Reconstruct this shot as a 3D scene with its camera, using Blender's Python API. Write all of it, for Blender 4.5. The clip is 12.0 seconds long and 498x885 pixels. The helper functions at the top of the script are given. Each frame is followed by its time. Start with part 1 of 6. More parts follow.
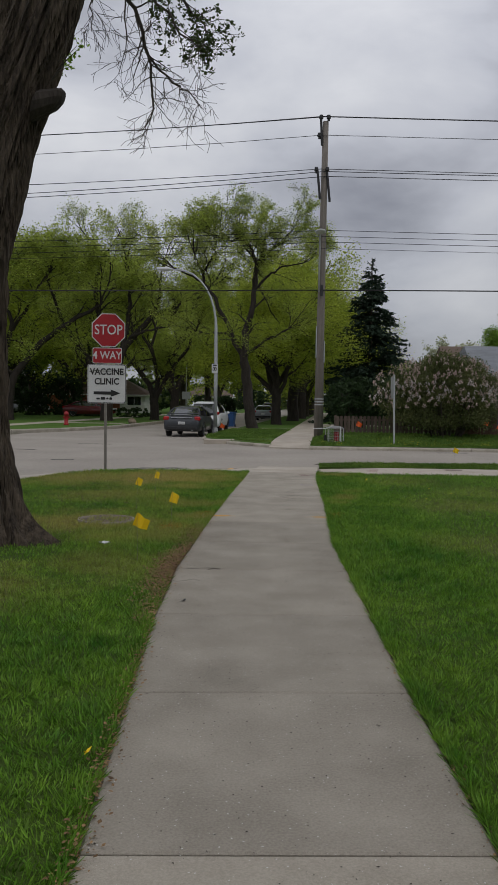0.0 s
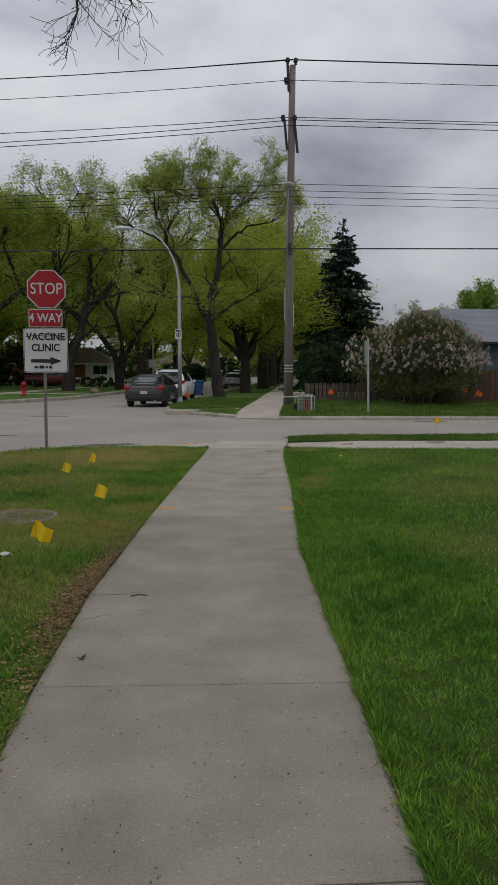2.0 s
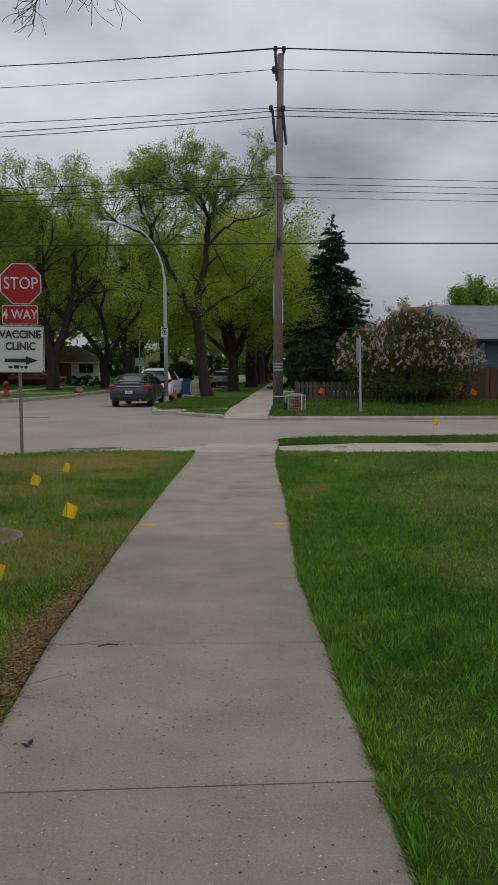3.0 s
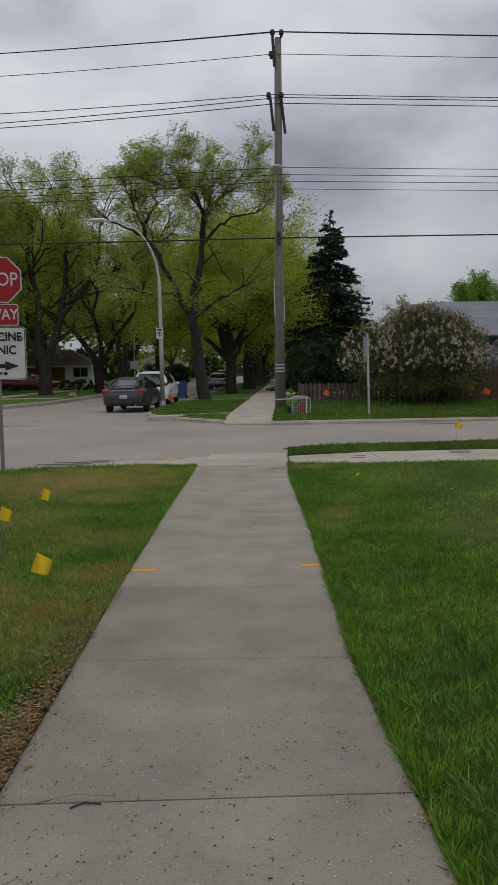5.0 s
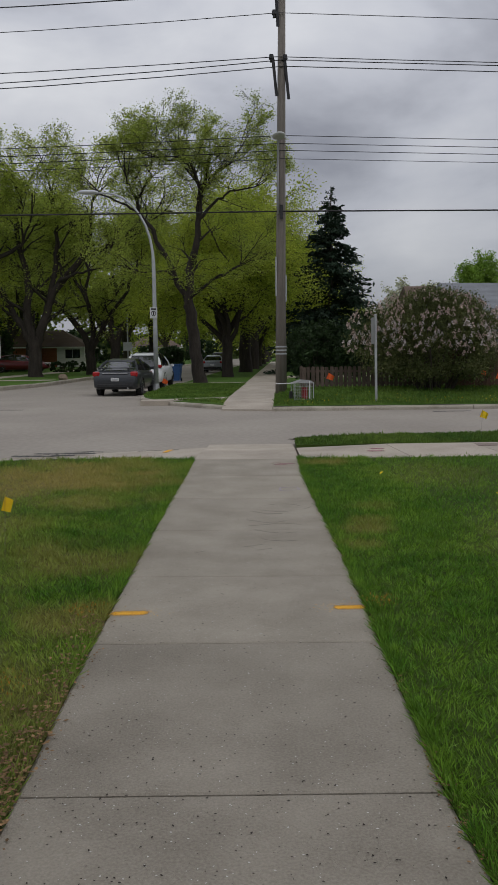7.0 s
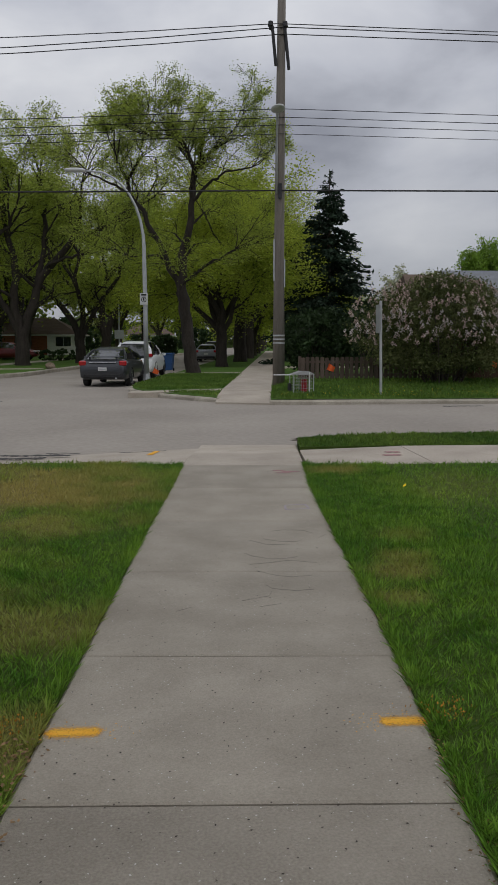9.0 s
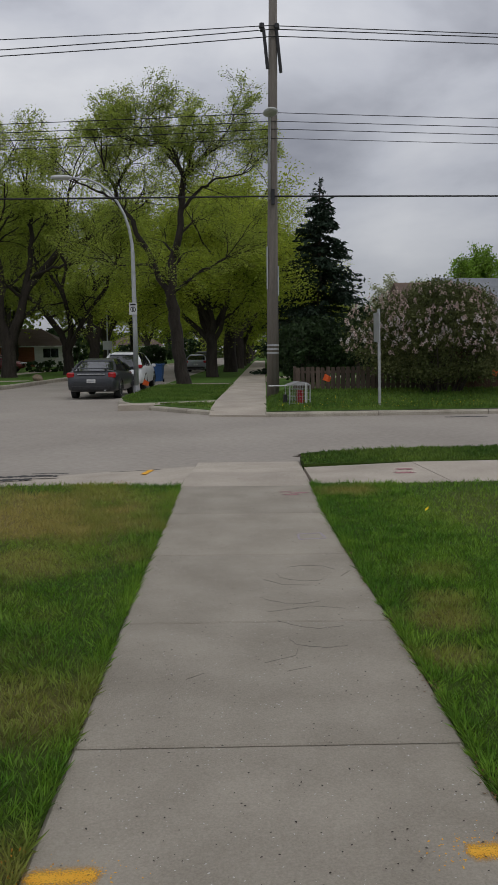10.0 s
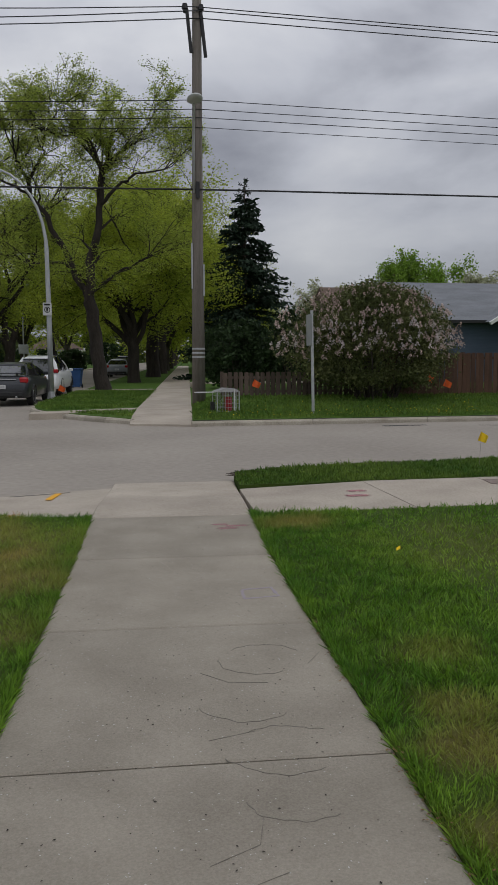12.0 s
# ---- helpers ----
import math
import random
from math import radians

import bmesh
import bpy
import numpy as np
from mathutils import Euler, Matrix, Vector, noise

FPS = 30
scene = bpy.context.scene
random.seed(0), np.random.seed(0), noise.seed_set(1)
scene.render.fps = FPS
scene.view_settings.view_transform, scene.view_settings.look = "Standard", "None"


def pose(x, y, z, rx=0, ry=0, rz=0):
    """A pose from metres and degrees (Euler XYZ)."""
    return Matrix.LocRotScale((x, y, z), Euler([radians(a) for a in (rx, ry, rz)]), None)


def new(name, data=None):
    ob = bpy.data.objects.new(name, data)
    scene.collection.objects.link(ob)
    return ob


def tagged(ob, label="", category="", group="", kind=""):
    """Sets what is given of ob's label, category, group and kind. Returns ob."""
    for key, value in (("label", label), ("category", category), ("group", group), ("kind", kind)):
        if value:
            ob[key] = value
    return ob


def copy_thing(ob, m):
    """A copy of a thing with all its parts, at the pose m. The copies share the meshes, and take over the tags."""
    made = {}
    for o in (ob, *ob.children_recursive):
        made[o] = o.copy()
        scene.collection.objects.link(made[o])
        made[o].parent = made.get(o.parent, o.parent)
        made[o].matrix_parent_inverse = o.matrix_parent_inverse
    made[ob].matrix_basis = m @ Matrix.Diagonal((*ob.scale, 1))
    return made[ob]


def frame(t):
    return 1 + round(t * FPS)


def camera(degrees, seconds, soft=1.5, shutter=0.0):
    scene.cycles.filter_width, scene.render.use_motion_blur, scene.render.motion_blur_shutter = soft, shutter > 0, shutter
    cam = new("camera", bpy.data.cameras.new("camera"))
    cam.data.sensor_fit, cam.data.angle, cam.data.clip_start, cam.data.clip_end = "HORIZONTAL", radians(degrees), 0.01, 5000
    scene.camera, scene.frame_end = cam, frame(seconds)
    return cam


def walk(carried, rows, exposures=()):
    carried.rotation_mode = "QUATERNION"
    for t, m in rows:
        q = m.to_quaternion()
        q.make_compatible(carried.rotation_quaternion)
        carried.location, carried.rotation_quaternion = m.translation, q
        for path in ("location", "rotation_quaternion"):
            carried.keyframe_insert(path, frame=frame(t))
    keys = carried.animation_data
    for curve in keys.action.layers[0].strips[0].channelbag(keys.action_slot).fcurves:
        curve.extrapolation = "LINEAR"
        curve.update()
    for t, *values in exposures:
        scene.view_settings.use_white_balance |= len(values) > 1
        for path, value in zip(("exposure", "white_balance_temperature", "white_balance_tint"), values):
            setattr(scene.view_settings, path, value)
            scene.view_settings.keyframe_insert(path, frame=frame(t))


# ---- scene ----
cam = camera(34.2, 12.0)
METRES, EYE, TILT, LEAN, TURN = 10.4, 1.56, 0.0, 0.0, -0.1
ROWS = [
    (0.0, 0.0, 0.0, 0.0, 0.04, -2.81, -0.85),
    (0.5, 0.0083, 0.0504, -0.001, -0.43, -3.86, -0.66),
    (1.0, 0.0114, 0.0997, -0.0, -1.11, -4.68, -0.41),
    (1.5, 0.0206, 0.1443, -0.0004, -1.68, -4.92, -0.07),
    (2.0, 0.0244, 0.1897, -0.0004, -1.96, -5.08, -0.21),
    (2.5, 0.0246, 0.2344, 0.0015, -2.49, -5.08, -0.26),
    (3.0, 0.0261, 0.2808, 0.0023, -2.82, -5.23, -0.01),
    (5.0, 0.0157, 0.4368, 0.005, -3.14, -5.16, 0.88),
    (5.5, 0.016, 0.4776, 0.0029, -2.84, -5.33, 0.88),
    (6.0, 0.0107, 0.5171, 0.0013, -2.73, -5.74, 0.73),
    (6.5, 0.0067, 0.5544, 0.0014, -3.34, -5.84, 0.52),
    (7.0, 0.0084, 0.595, 0.0023, -3.54, -6.36, 0.43),
    (9.0, 0.0134, 0.7563, 0.0016, -3.96, -7.12, 0.04),
    (9.5, 0.0096, 0.7986, 0.0017, -3.65, -6.83, 0.19),
    (10.0, 0.0029, 0.8349, 0.0024, -4.8, -6.44, 0.48),
    (10.5, 0.0006, 0.8721, -0.0006, -6.08, -6.18, 0.71),
    (11.0, 0.0002, 0.9136, -0.0002, -4.67, -6.12, 1.31),
    (11.5, 0.0017, 0.952, -0.0005, -6.17, -6.06, 0.99),
    (12.0, 0.0135, 0.9939, -0.0011, -10.21, -6.1, 0.21),
]
walk(cam, [(t, pose(0, 0, EYE, TILT, LEAN, TURN) @ pose(METRES * x, METRES * y, METRES * z, 90 + pitch, roll, yaw)) for t, x, y, z, yaw, pitch, roll in ROWS])

# ---- light ----
world = bpy.data.worlds.new("overcast_sky")
scene.world = world
world.use_nodes = True
wn, wl = world.node_tree.nodes, world.node_tree.links
wn.clear()
SUN_EL, SUN_AZ = 58.0, 150.0


def wnode(kind, **values):
    n = wn.new(kind)
    for key, value in values.items():
        n.inputs[key].default_value = value
    return n


w_out = wn.new("ShaderNodeOutputWorld")
w_bg = wnode("ShaderNodeBackground", Strength=0.98)
w_sky = wn.new("ShaderNodeTexSky")
w_sky.sky_type, w_sky.sun_disc = "NISHITA", False
w_sky.sun_elevation, w_sky.sun_rotation = radians(SUN_EL), radians(SUN_AZ)
w_skyl = wn.new("ShaderNodeMix")
w_skyl.data_type, w_skyl.blend_type = "RGBA", "MULTIPLY"
w_skyl.inputs[0].default_value = 1.0
w_skyl.inputs[7].default_value = (0.1, 0.1, 0.1, 1)
wl.new(w_sky.outputs[0], w_skyl.inputs[6])
w_co = wn.new("ShaderNodeTexCoord")
w_map = wnode("ShaderNodeMapping", Scale=(-1.0, 1.0, 2.3), Location=(0.35, 0.2, 0.1), Rotation=(0, 0, radians(70)))
wl.new(w_co.outputs["Generated"], w_map.inputs[0])
w_big = wnode("ShaderNodeTexNoise", Scale=3.0, Detail=8.0, Roughness=0.5, Distortion=0.2)
wl.new(w_map.outputs[0], w_big.inputs["Vector"])
w_ramp = wn.new("ShaderNodeValToRGB")
for e, (p, c) in zip((w_ramp.color_ramp.elements[0], w_ramp.color_ramp.elements[1], w_ramp.color_ramp.elements.new(0.5)),
                     ((0.29, (0.25, 0.258, 0.3, 1)), (0.61, (1.03, 1.035, 1.07, 1)), (0.49, (0.52, 0.535, 0.59, 1)))):
    e.position, e.color = p, c
wl.new(w_big.outputs["Fac"], w_ramp.inputs[0])
# an overcast sky grows brighter towards the zenith
w_sep = wn.new("ShaderNodeSeparateXYZ")
wl.new(w_co.outputs["Generated"], w_sep.inputs[0])
w_rise = wnode("ShaderNodeMapRange")
for i, v in ((1, 0.0), (2, 0.6), (3, 0.66), (4, 1.34)):
    w_rise.inputs[i].default_value = v
wl.new(w_sep.outputs[2], w_rise.inputs[0])
w_cl = wn.new("ShaderNodeVectorMath")
w_cl.operation = "SCALE"
wl.new(w_ramp.outputs[0], w_cl.inputs[0])
wl.new(w_rise.outputs[0], w_cl.inputs["Scale"])
w_mix = wn.new("ShaderNodeMix")
w_mix.data_type = "RGBA"
w_mix.inputs[0].default_value = 0.93
wl.new(w_skyl.outputs[2], w_mix.inputs[6])
wl.new(w_cl.outputs[0], w_mix.inputs[7])
wl.new(w_mix.outputs[2], w_bg.inputs[0])
wl.new(w_bg.outputs[0], w_out.inputs[0])

sun_data = bpy.data.lights.new("sun", "SUN")
sun_data.energy, sun_data.angle, sun_data.color = 0.45, radians(25), (1.0, 0.96, 0.9)
sun = new("sun", sun_data)
sun.matrix_world = pose(0, 0, 60, 90 - SUN_EL, 0, 180 - SUN_AZ)


# ---- materials ----
def mat(name, a, b, scale=6.0, rough=0.8, bump=0.0, bump_scale=None, metal=0.0, fine=None, vary=0.0, island=0.0, stretch=(1, 1, 1),
        spec=0.3, see=0.0, coat=0.0):
    """A node material: two colours mixed by a coarse noise, broken by a fine one, with relief. vary, island: how far single pieces differ."""
    m = bpy.data.materials.new(name)
    m.use_nodes = True
    n, l = m.node_tree.nodes, m.node_tree.links
    p = n["Principled BSDF"]
    co = n.new("ShaderNodeTexCoord")
    mp = n.new("ShaderNodeMapping")
    mp.inputs["Scale"].default_value = stretch
    geo = n.new("ShaderNodeNewGeometry")
    l.new(geo.outputs["Position"], mp.inputs[0])
    n1 = n.new("ShaderNodeTexNoise")
    n1.inputs["Scale"].default_value, n1.inputs["Detail"].default_value = scale, 5.0
    n2 = n.new("ShaderNodeTexNoise")
    n2.inputs["Scale"].default_value, n2.inputs["Detail"].default_value = fine or scale * 14, 4.0
    for t in (n1, n2):
        l.new(mp.outputs[0], t.inputs["Vector"])
    ramp = n.new("ShaderNodeMapRange")
    for i, v in ((1, 0.32), (2, 0.68)):
        ramp.inputs[i].default_value = v
    add = n.new("ShaderNodeMath")
    add.operation = "MULTIPLY_ADD"
    add.inputs[1].default_value = 0.55
    half = n.new("ShaderNodeMath")
    half.operation = "MULTIPLY"
    half.inputs[1].default_value = 0.45
    l.new(n2.outputs["Fac"], half.inputs[0])
    l.new(n1.outputs["Fac"], add.inputs[0])
    l.new(half.outputs[0], add.inputs[2])
    l.new(add.outputs[0], ramp.inputs[0])
    mix = n.new("ShaderNodeMix")
    mix.data_type = "RGBA"
    mix.inputs[6].default_value, mix.inputs[7].default_value = (*a, 1), (*b, 1)
    l.new(ramp.outputs[0], mix.inputs[0])
    colour = mix.outputs[2]
    if vary or island:
        hsv = n.new("ShaderNodeHueSaturation")
        rng = n.new("ShaderNodeMapRange")
        k = vary or island
        rng.inputs[3].default_value, rng.inputs[4].default_value = 1 - k, 1 + k
        src = n.new("ShaderNodeObjectInfo").outputs["Random"] if vary else geo.outputs["Random Per Island"]
        l.new(src, rng.inputs[0])
        l.new(rng.outputs[0], hsv.inputs["Value"])
        l.new(colour, hsv.inputs["Color"])
        colour = hsv.outputs[0]
    l.new(colour, p.inputs["Base Color"])
    p.inputs["Roughness"].default_value, p.inputs["Metallic"].default_value = rough, metal
    p.inputs["Specular IOR Level"].default_value = spec
    p.inputs["Coat Weight"].default_value = coat
    if bump:
        bp = n.new("ShaderNodeBump")
        bp.inputs["Strength"].default_value, bp.inputs["Distance"].default_value = 1.0, bump
        if bump_scale:
            n3 = n.new("ShaderNodeTexNoise")
            n3.inputs["Scale"].default_value, n3.inputs["Detail"].default_value = bump_scale, 5.0
            l.new(mp.outputs[0], n3.inputs["Vector"])
            l.new(n3.outputs["Fac"], bp.inputs["Height"])
        else:
            l.new(n2.outputs["Fac"], bp.inputs["Height"])
        l.new(bp.outputs[0], p.inputs["Normal"])
    if see:
        tr = n.new("ShaderNodeBsdfTranslucent")
        l.new(colour, tr.inputs[0])
        ms = n.new("ShaderNodeMixShader")
        ms.inputs[0].default_value = see
        l.new(p.outputs[0], ms.inputs[1])
        l.new(tr.outputs[0], ms.inputs[2])
        l.new(ms.outputs[0], n["Material Output"].inputs[0])
    return m


def patched(m, blobs, dry, soft=0.35, noise_scale=1.6):
    """Lays dry or bare patches of the given colour over a material: (x, y, radius, amount), with ragged edges."""
    n, l = m.node_tree.nodes, m.node_tree.links
    p = n["Principled BSDF"]
    colour = p.inputs["Base Color"].links[0].from_socket
    geo = n.new("ShaderNodeNewGeometry")
    nz = n.new("ShaderNodeTexNoise")
    nz.inputs["Scale"].default_value, nz.inputs["Detail"].default_value = noise_scale, 6.0
    l.new(geo.outputs["Position"], nz.inputs["Vector"])
    total = None
    for x, y, r, amount in blobs:
        d = n.new("ShaderNodeVectorMath")
        d.operation = "DISTANCE"
        d.inputs[1].default_value = (x, y, 0.0)
        l.new(geo.outputs["Position"], d.inputs[0])
        off = n.new("ShaderNodeMath")
        off.operation = "MULTIPLY_ADD"
        off.inputs[1].default_value = 2.6 * r
        l.new(nz.outputs["Fac"], off.inputs[0])
        l.new(d.outputs["Value"], off.inputs[2])
        rg = n.new("ShaderNodeMapRange")
        rg.interpolation_type = "SMOOTHSTEP"
        for i, v in ((1, 2.3 * r * (1 - soft)), (2, 2.3 * r * (1 + soft)), (3, amount), (4, 0.0)):
            rg.inputs[i].default_value = v
        l.new(off.outputs[0], rg.inputs[0])
        if total is None:
            total = rg.outputs[0]
        else:
            mx = n.new("ShaderNodeMath")
            mx.operation = "MAXIMUM"
            l.new(total, mx.inputs[0])
            l.new(rg.outputs[0], mx.inputs[1])
            total = mx.outputs[0]
    mix = n.new("ShaderNodeMix")
    mix.data_type = "RGBA"
    mix.inputs[7].default_value = (*dry, 1)
    l.new(total, mix.inputs[0])
    l.new(colour, mix.inputs[6])
    l.new(mix.outputs[2], p.inputs["Base Color"])
    for ln in list(l):
        if ln.to_node.type == "BSDF_TRANSLUCENT":
            l.new(mix.outputs[2], ln.to_node.inputs[0])
    return m


def glass(name, tint, rough=0.03):
    m = bpy.data.materials.new(name)
    m.use_nodes = True
    p = m.node_tree.nodes["Principled BSDF"]
    p.inputs["Base Color"].default_value = (*tint, 1)
    p.inputs["Roughness"].default_value, p.inputs["Specular IOR Level"].default_value = rough, 0.9
    p.inputs["Coat Weight"].default_value = 0.6
    return m


DRY = [(-1.1, 9.6, 0.8, 0.5), (-1.2, 7.6, 0.7, 0.35), (-2.0, 10.3, 0.9, 0.7), (-1.6, 16.5, 1.3, 0.97), (-3.2, 16.2, 1.2, 0.75), (-2.2, 13.4, 0.9, 0.5), (-2.6, 6.6, 0.9, 0.45), (3.2, 16.4, 0.8, 0.2), (4.6, 14.2, 1.0, 0.2), (-0.9, 17.6, 0.6, 0.6),
       (-1.0, 12.3, 0.5, 0.55), (-0.75, 10.9, 0.3, 0.6), (1.58, 13.15, 0.2, 0.6), (1.66, 13.55, 0.16, 0.5), (1.45, 12.6, 0.16, 0.5), (1.85, 14.2, 0.2, 0.35), (3.0, 9.0, 0.7, 0.25), (1.95, 17.5, 0.28, 0.75), (-1.0, 9.8, 0.26, 0.6), (-0.75, 16.3, 0.5, 0.65), (-1.25, 14.9, 0.5, 0.6),
       (3.4, 12.5, 0.8, 0.25)]
M_CONC = mat("sidewalk_concrete", (0.235, 0.208, 0.166), (0.39, 0.351, 0.288), 1.9, 0.9, 0.004, 210, fine=120, vary=0.05)
M_CONCOLD = mat("older_sidewalk_concrete", (0.21, 0.186, 0.149), (0.362, 0.326, 0.268), 1.9, 0.92, 0.006, 190, fine=95, vary=0.04)
M_CONC2 = mat("pale_concrete", (0.29, 0.25, 0.205), (0.49, 0.435, 0.36), 1.1, 0.9, 0.002, 140, fine=45, vary=0.05)
M_KERB = mat("kerb_concrete", (0.24, 0.215, 0.17), (0.46, 0.42, 0.35), 2.2, 0.9, 0.006, 60, vary=0.1)
M_ROAD = mat("road_concrete", (0.25, 0.222, 0.19), (0.36, 0.325, 0.28), 0.32, 0.88, 0.003, 90, fine=9)
M_JOINT = mat("joint_dirt", (0.03, 0.027, 0.022), (0.07, 0.06, 0.05), 20, 0.95)
M_TAR = mat("tar_patch", (0.025, 0.024, 0.024), (0.06, 0.056, 0.052), 9, 0.7, 0.003, 60)
M_SOIL = patched(mat("lawn_soil", (0.034, 0.058, 0.012), (0.07, 0.11, 0.022), 0.9, 1.0, 0.02, 40, fine=30, spec=0.1), DRY, (0.2, 0.16, 0.06))
M_BLADE = patched(mat("grass_blade", (0.045, 0.15, 0.013), (0.215, 0.355, 0.038), 0.9, 0.5, island=0.5, fine=7, see=0.3, spec=0.25), DRY, (0.4, 0.34, 0.1))
M_BLADEFAR = mat("rough_verge_blade", (0.045, 0.115, 0.016), (0.17, 0.25, 0.042), 0.7, 0.6, island=0.45, fine=6, see=0.3, spec=0.2)
M_FARGRASS = mat("far_lawn", (0.05, 0.105, 0.018), (0.1, 0.17, 0.035), 0.5, 0.95, 0.03, 25, fine=14, spec=0.1)
M_BARK = mat("rough_bark", (0.012, 0.009, 0.007), (0.13, 0.1, 0.072), 5, 0.95, 0.12, 9, fine=24, stretch=(2.6, 2.6, 0.35))
M_BARK2 = mat("elm_bark", (0.03, 0.025, 0.02), (0.09, 0.075, 0.06), 3, 0.95, 0.03, 9, fine=22, stretch=(2, 2, 0.4))
M_BARKDARK = mat("dark_elm_bark", (0.016, 0.013, 0.011), (0.055, 0.045, 0.037), 3, 0.95, 0.03, 9, fine=22, stretch=(2, 2, 0.4))
M_POLE = mat("weathered_wood_pole", (0.12, 0.105, 0.092), (0.24, 0.215, 0.19), 2.5, 0.9, 0.006, 30, fine=26, stretch=(4, 4, 0.18))
M_FENCE = mat("brown_fence_wood", (0.055, 0.03, 0.02), (0.115, 0.062, 0.04), 2.5, 0.85, 0.003, 40, stretch=(3, 3, 0.4), vary=0.25)
M_FENCE2 = mat("weathered_fence_wood", (0.07, 0.05, 0.04), (0.15, 0.115, 0.092), 2.5, 0.9, 0.003, 40, stretch=(3, 3, 0.4), vary=0.25)
M_GALV = mat("galvanised_steel", (0.36, 0.37, 0.38), (0.5, 0.51, 0.52), 5, 0.5, metal=0.5)
M_POST = mat("weathered_post_steel", (0.16, 0.145, 0.125), (0.26, 0.24, 0.21), 5, 0.6, metal=0.3)
M_DARK = mat("dark_steel", (0.02, 0.02, 0.022), (0.045, 0.045, 0.05), 6, 0.6)
M_WIRE = mat("black_cable", (0.012, 0.012, 0.014), (0.03, 0.03, 0.032), 3, 0.6)
M_RED = mat("sign_red", (0.29, 0.013, 0.019), (0.36, 0.022, 0.027), 3, 0.45)
M_WHITE = mat("sign_white", (0.5, 0.5, 0.5), (0.62, 0.62, 0.61), 3, 0.5)
M_BLACK = mat("black_paint", (0.012, 0.012, 0.012), (0.03, 0.03, 0.03), 8, 0.55)
M_ALU = mat("sign_back_aluminium", (0.4, 0.41, 0.42), (0.55, 0.56, 0.57), 8, 0.45, metal=0.6)
M_YEL = mat("yellow_flag", (0.85, 0.58, 0.01), (0.92, 0.66, 0.02), 10, 0.6, see=0.2)
M_ORG = mat("orange_flag", (0.85, 0.13, 0.03), (0.95, 0.2, 0.05), 10, 0.6, see=0.2)
M_YPAINT = mat("orange_yellow_spray_paint", (0.72, 0.33, 0.02), (0.8, 0.45, 0.05), 22, 0.85)


def sprayed(m, wide=2.0):
    """Lets a paint thin out towards the edges of its stroke."""
    n, l = m.node_tree.nodes, m.node_tree.links
    co, sep, nz = n.new("ShaderNodeTexCoord"), n.new("ShaderNodeSeparateXYZ"), n.new("ShaderNodeTexNoise")
    nz.inputs["Scale"].default_value, nz.inputs["Detail"].default_value = 140.0, 3.0
    geo = n.new("ShaderNodeNewGeometry")
    l.new(geo.outputs["Position"], nz.inputs["Vector"])
    l.new(co.outputs["Generated"], sep.inputs[0])
    prev = nz.outputs["Fac"]
    for axis, power in ((1, wide), (0, wide * 3)):
        off = n.new("ShaderNodeMath")
        off.operation = "PINGPONG"
        off.inputs[1].default_value = 0.5
        l.new(sep.outputs[axis], off.inputs[0])
        mul = n.new("ShaderNodeMath")
        mul.operation, mul.use_clamp = "MULTIPLY", True
        mul.inputs[1].default_value = power
        l.new(off.outputs[0], mul.inputs[0])
        both = n.new("ShaderNodeMath")
        both.operation = "MULTIPLY"
        l.new(mul.outputs[0], both.inputs[0])
        l.new(prev, both.inputs[1])
        prev = both.outputs[0]
    rg = n.new("ShaderNodeMapRange")
    for i, v in ((1, 0.12), (2, 0.42)):
        rg.inputs[i].default_value = v
    l.new(prev, rg.inputs[0])
    l.new(rg.outputs[0], n["Principled BSDF"].inputs["Alpha"])
    return m


M_SPRAY = sprayed(mat("feathered_orange_spray_paint", (0.72, 0.33, 0.02), (0.8, 0.45, 0.05), 22, 0.85))
M_PINKSPRAY = sprayed(mat("feathered_pink_spray_paint", (0.42, 0.16, 0.19), (0.46, 0.24, 0.25), 26, 0.9), 1.3)
M_VIOLET = mat("faded_violet_chalk", (0.31, 0.26, 0.31), (0.34, 0.31, 0.31), 26, 0.9)
M_LEAF = mat("elm_leaf", (0.2, 0.27, 0.042), (0.45, 0.52, 0.095), 0.45, 0.6, island=0.35, fine=3, see=0.58, spec=0.2)
M_LEAF2 = mat("bright_spring_leaf", (0.2, 0.275, 0.03), (0.47, 0.53, 0.072), 0.55, 0.6, island=0.3, fine=3, see=0.58, spec=0.2)
M_LEAF3 = mat("fresh_leaf", (0.14, 0.25, 0.03), (0.27, 0.42, 0.06), 0.5, 0.6, island=0.3, fine=3, see=0.4, spec=0.2)
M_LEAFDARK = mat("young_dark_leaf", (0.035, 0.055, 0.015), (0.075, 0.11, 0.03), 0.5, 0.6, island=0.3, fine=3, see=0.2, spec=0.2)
M_BUD = mat("pale_bud_leaf", (0.36, 0.38, 0.23), (0.54, 0.55, 0.38), 0.5, 0.7, island=0.3, fine=3, see=0.5, spec=0.2)
M_NEEDLE = mat("spruce_needle", (0.012, 0.024, 0.015), (0.03, 0.05, 0.03), 1.2, 0.8, island=0.4, fine=6, spec=0.15)
M_SHRUB = mat("dark_shrub_leaf", (0.015, 0.03, 0.01), (0.035, 0.062, 0.02), 1.2, 0.7, island=0.4, fine=6, see=0.2, spec=0.2)
M_LILAC = mat("lilac_leaf", (0.06, 0.082, 0.026), (0.15, 0.16, 0.06), 1.2, 0.7, island=0.45, fine=6, see=0.25, spec=0.2)
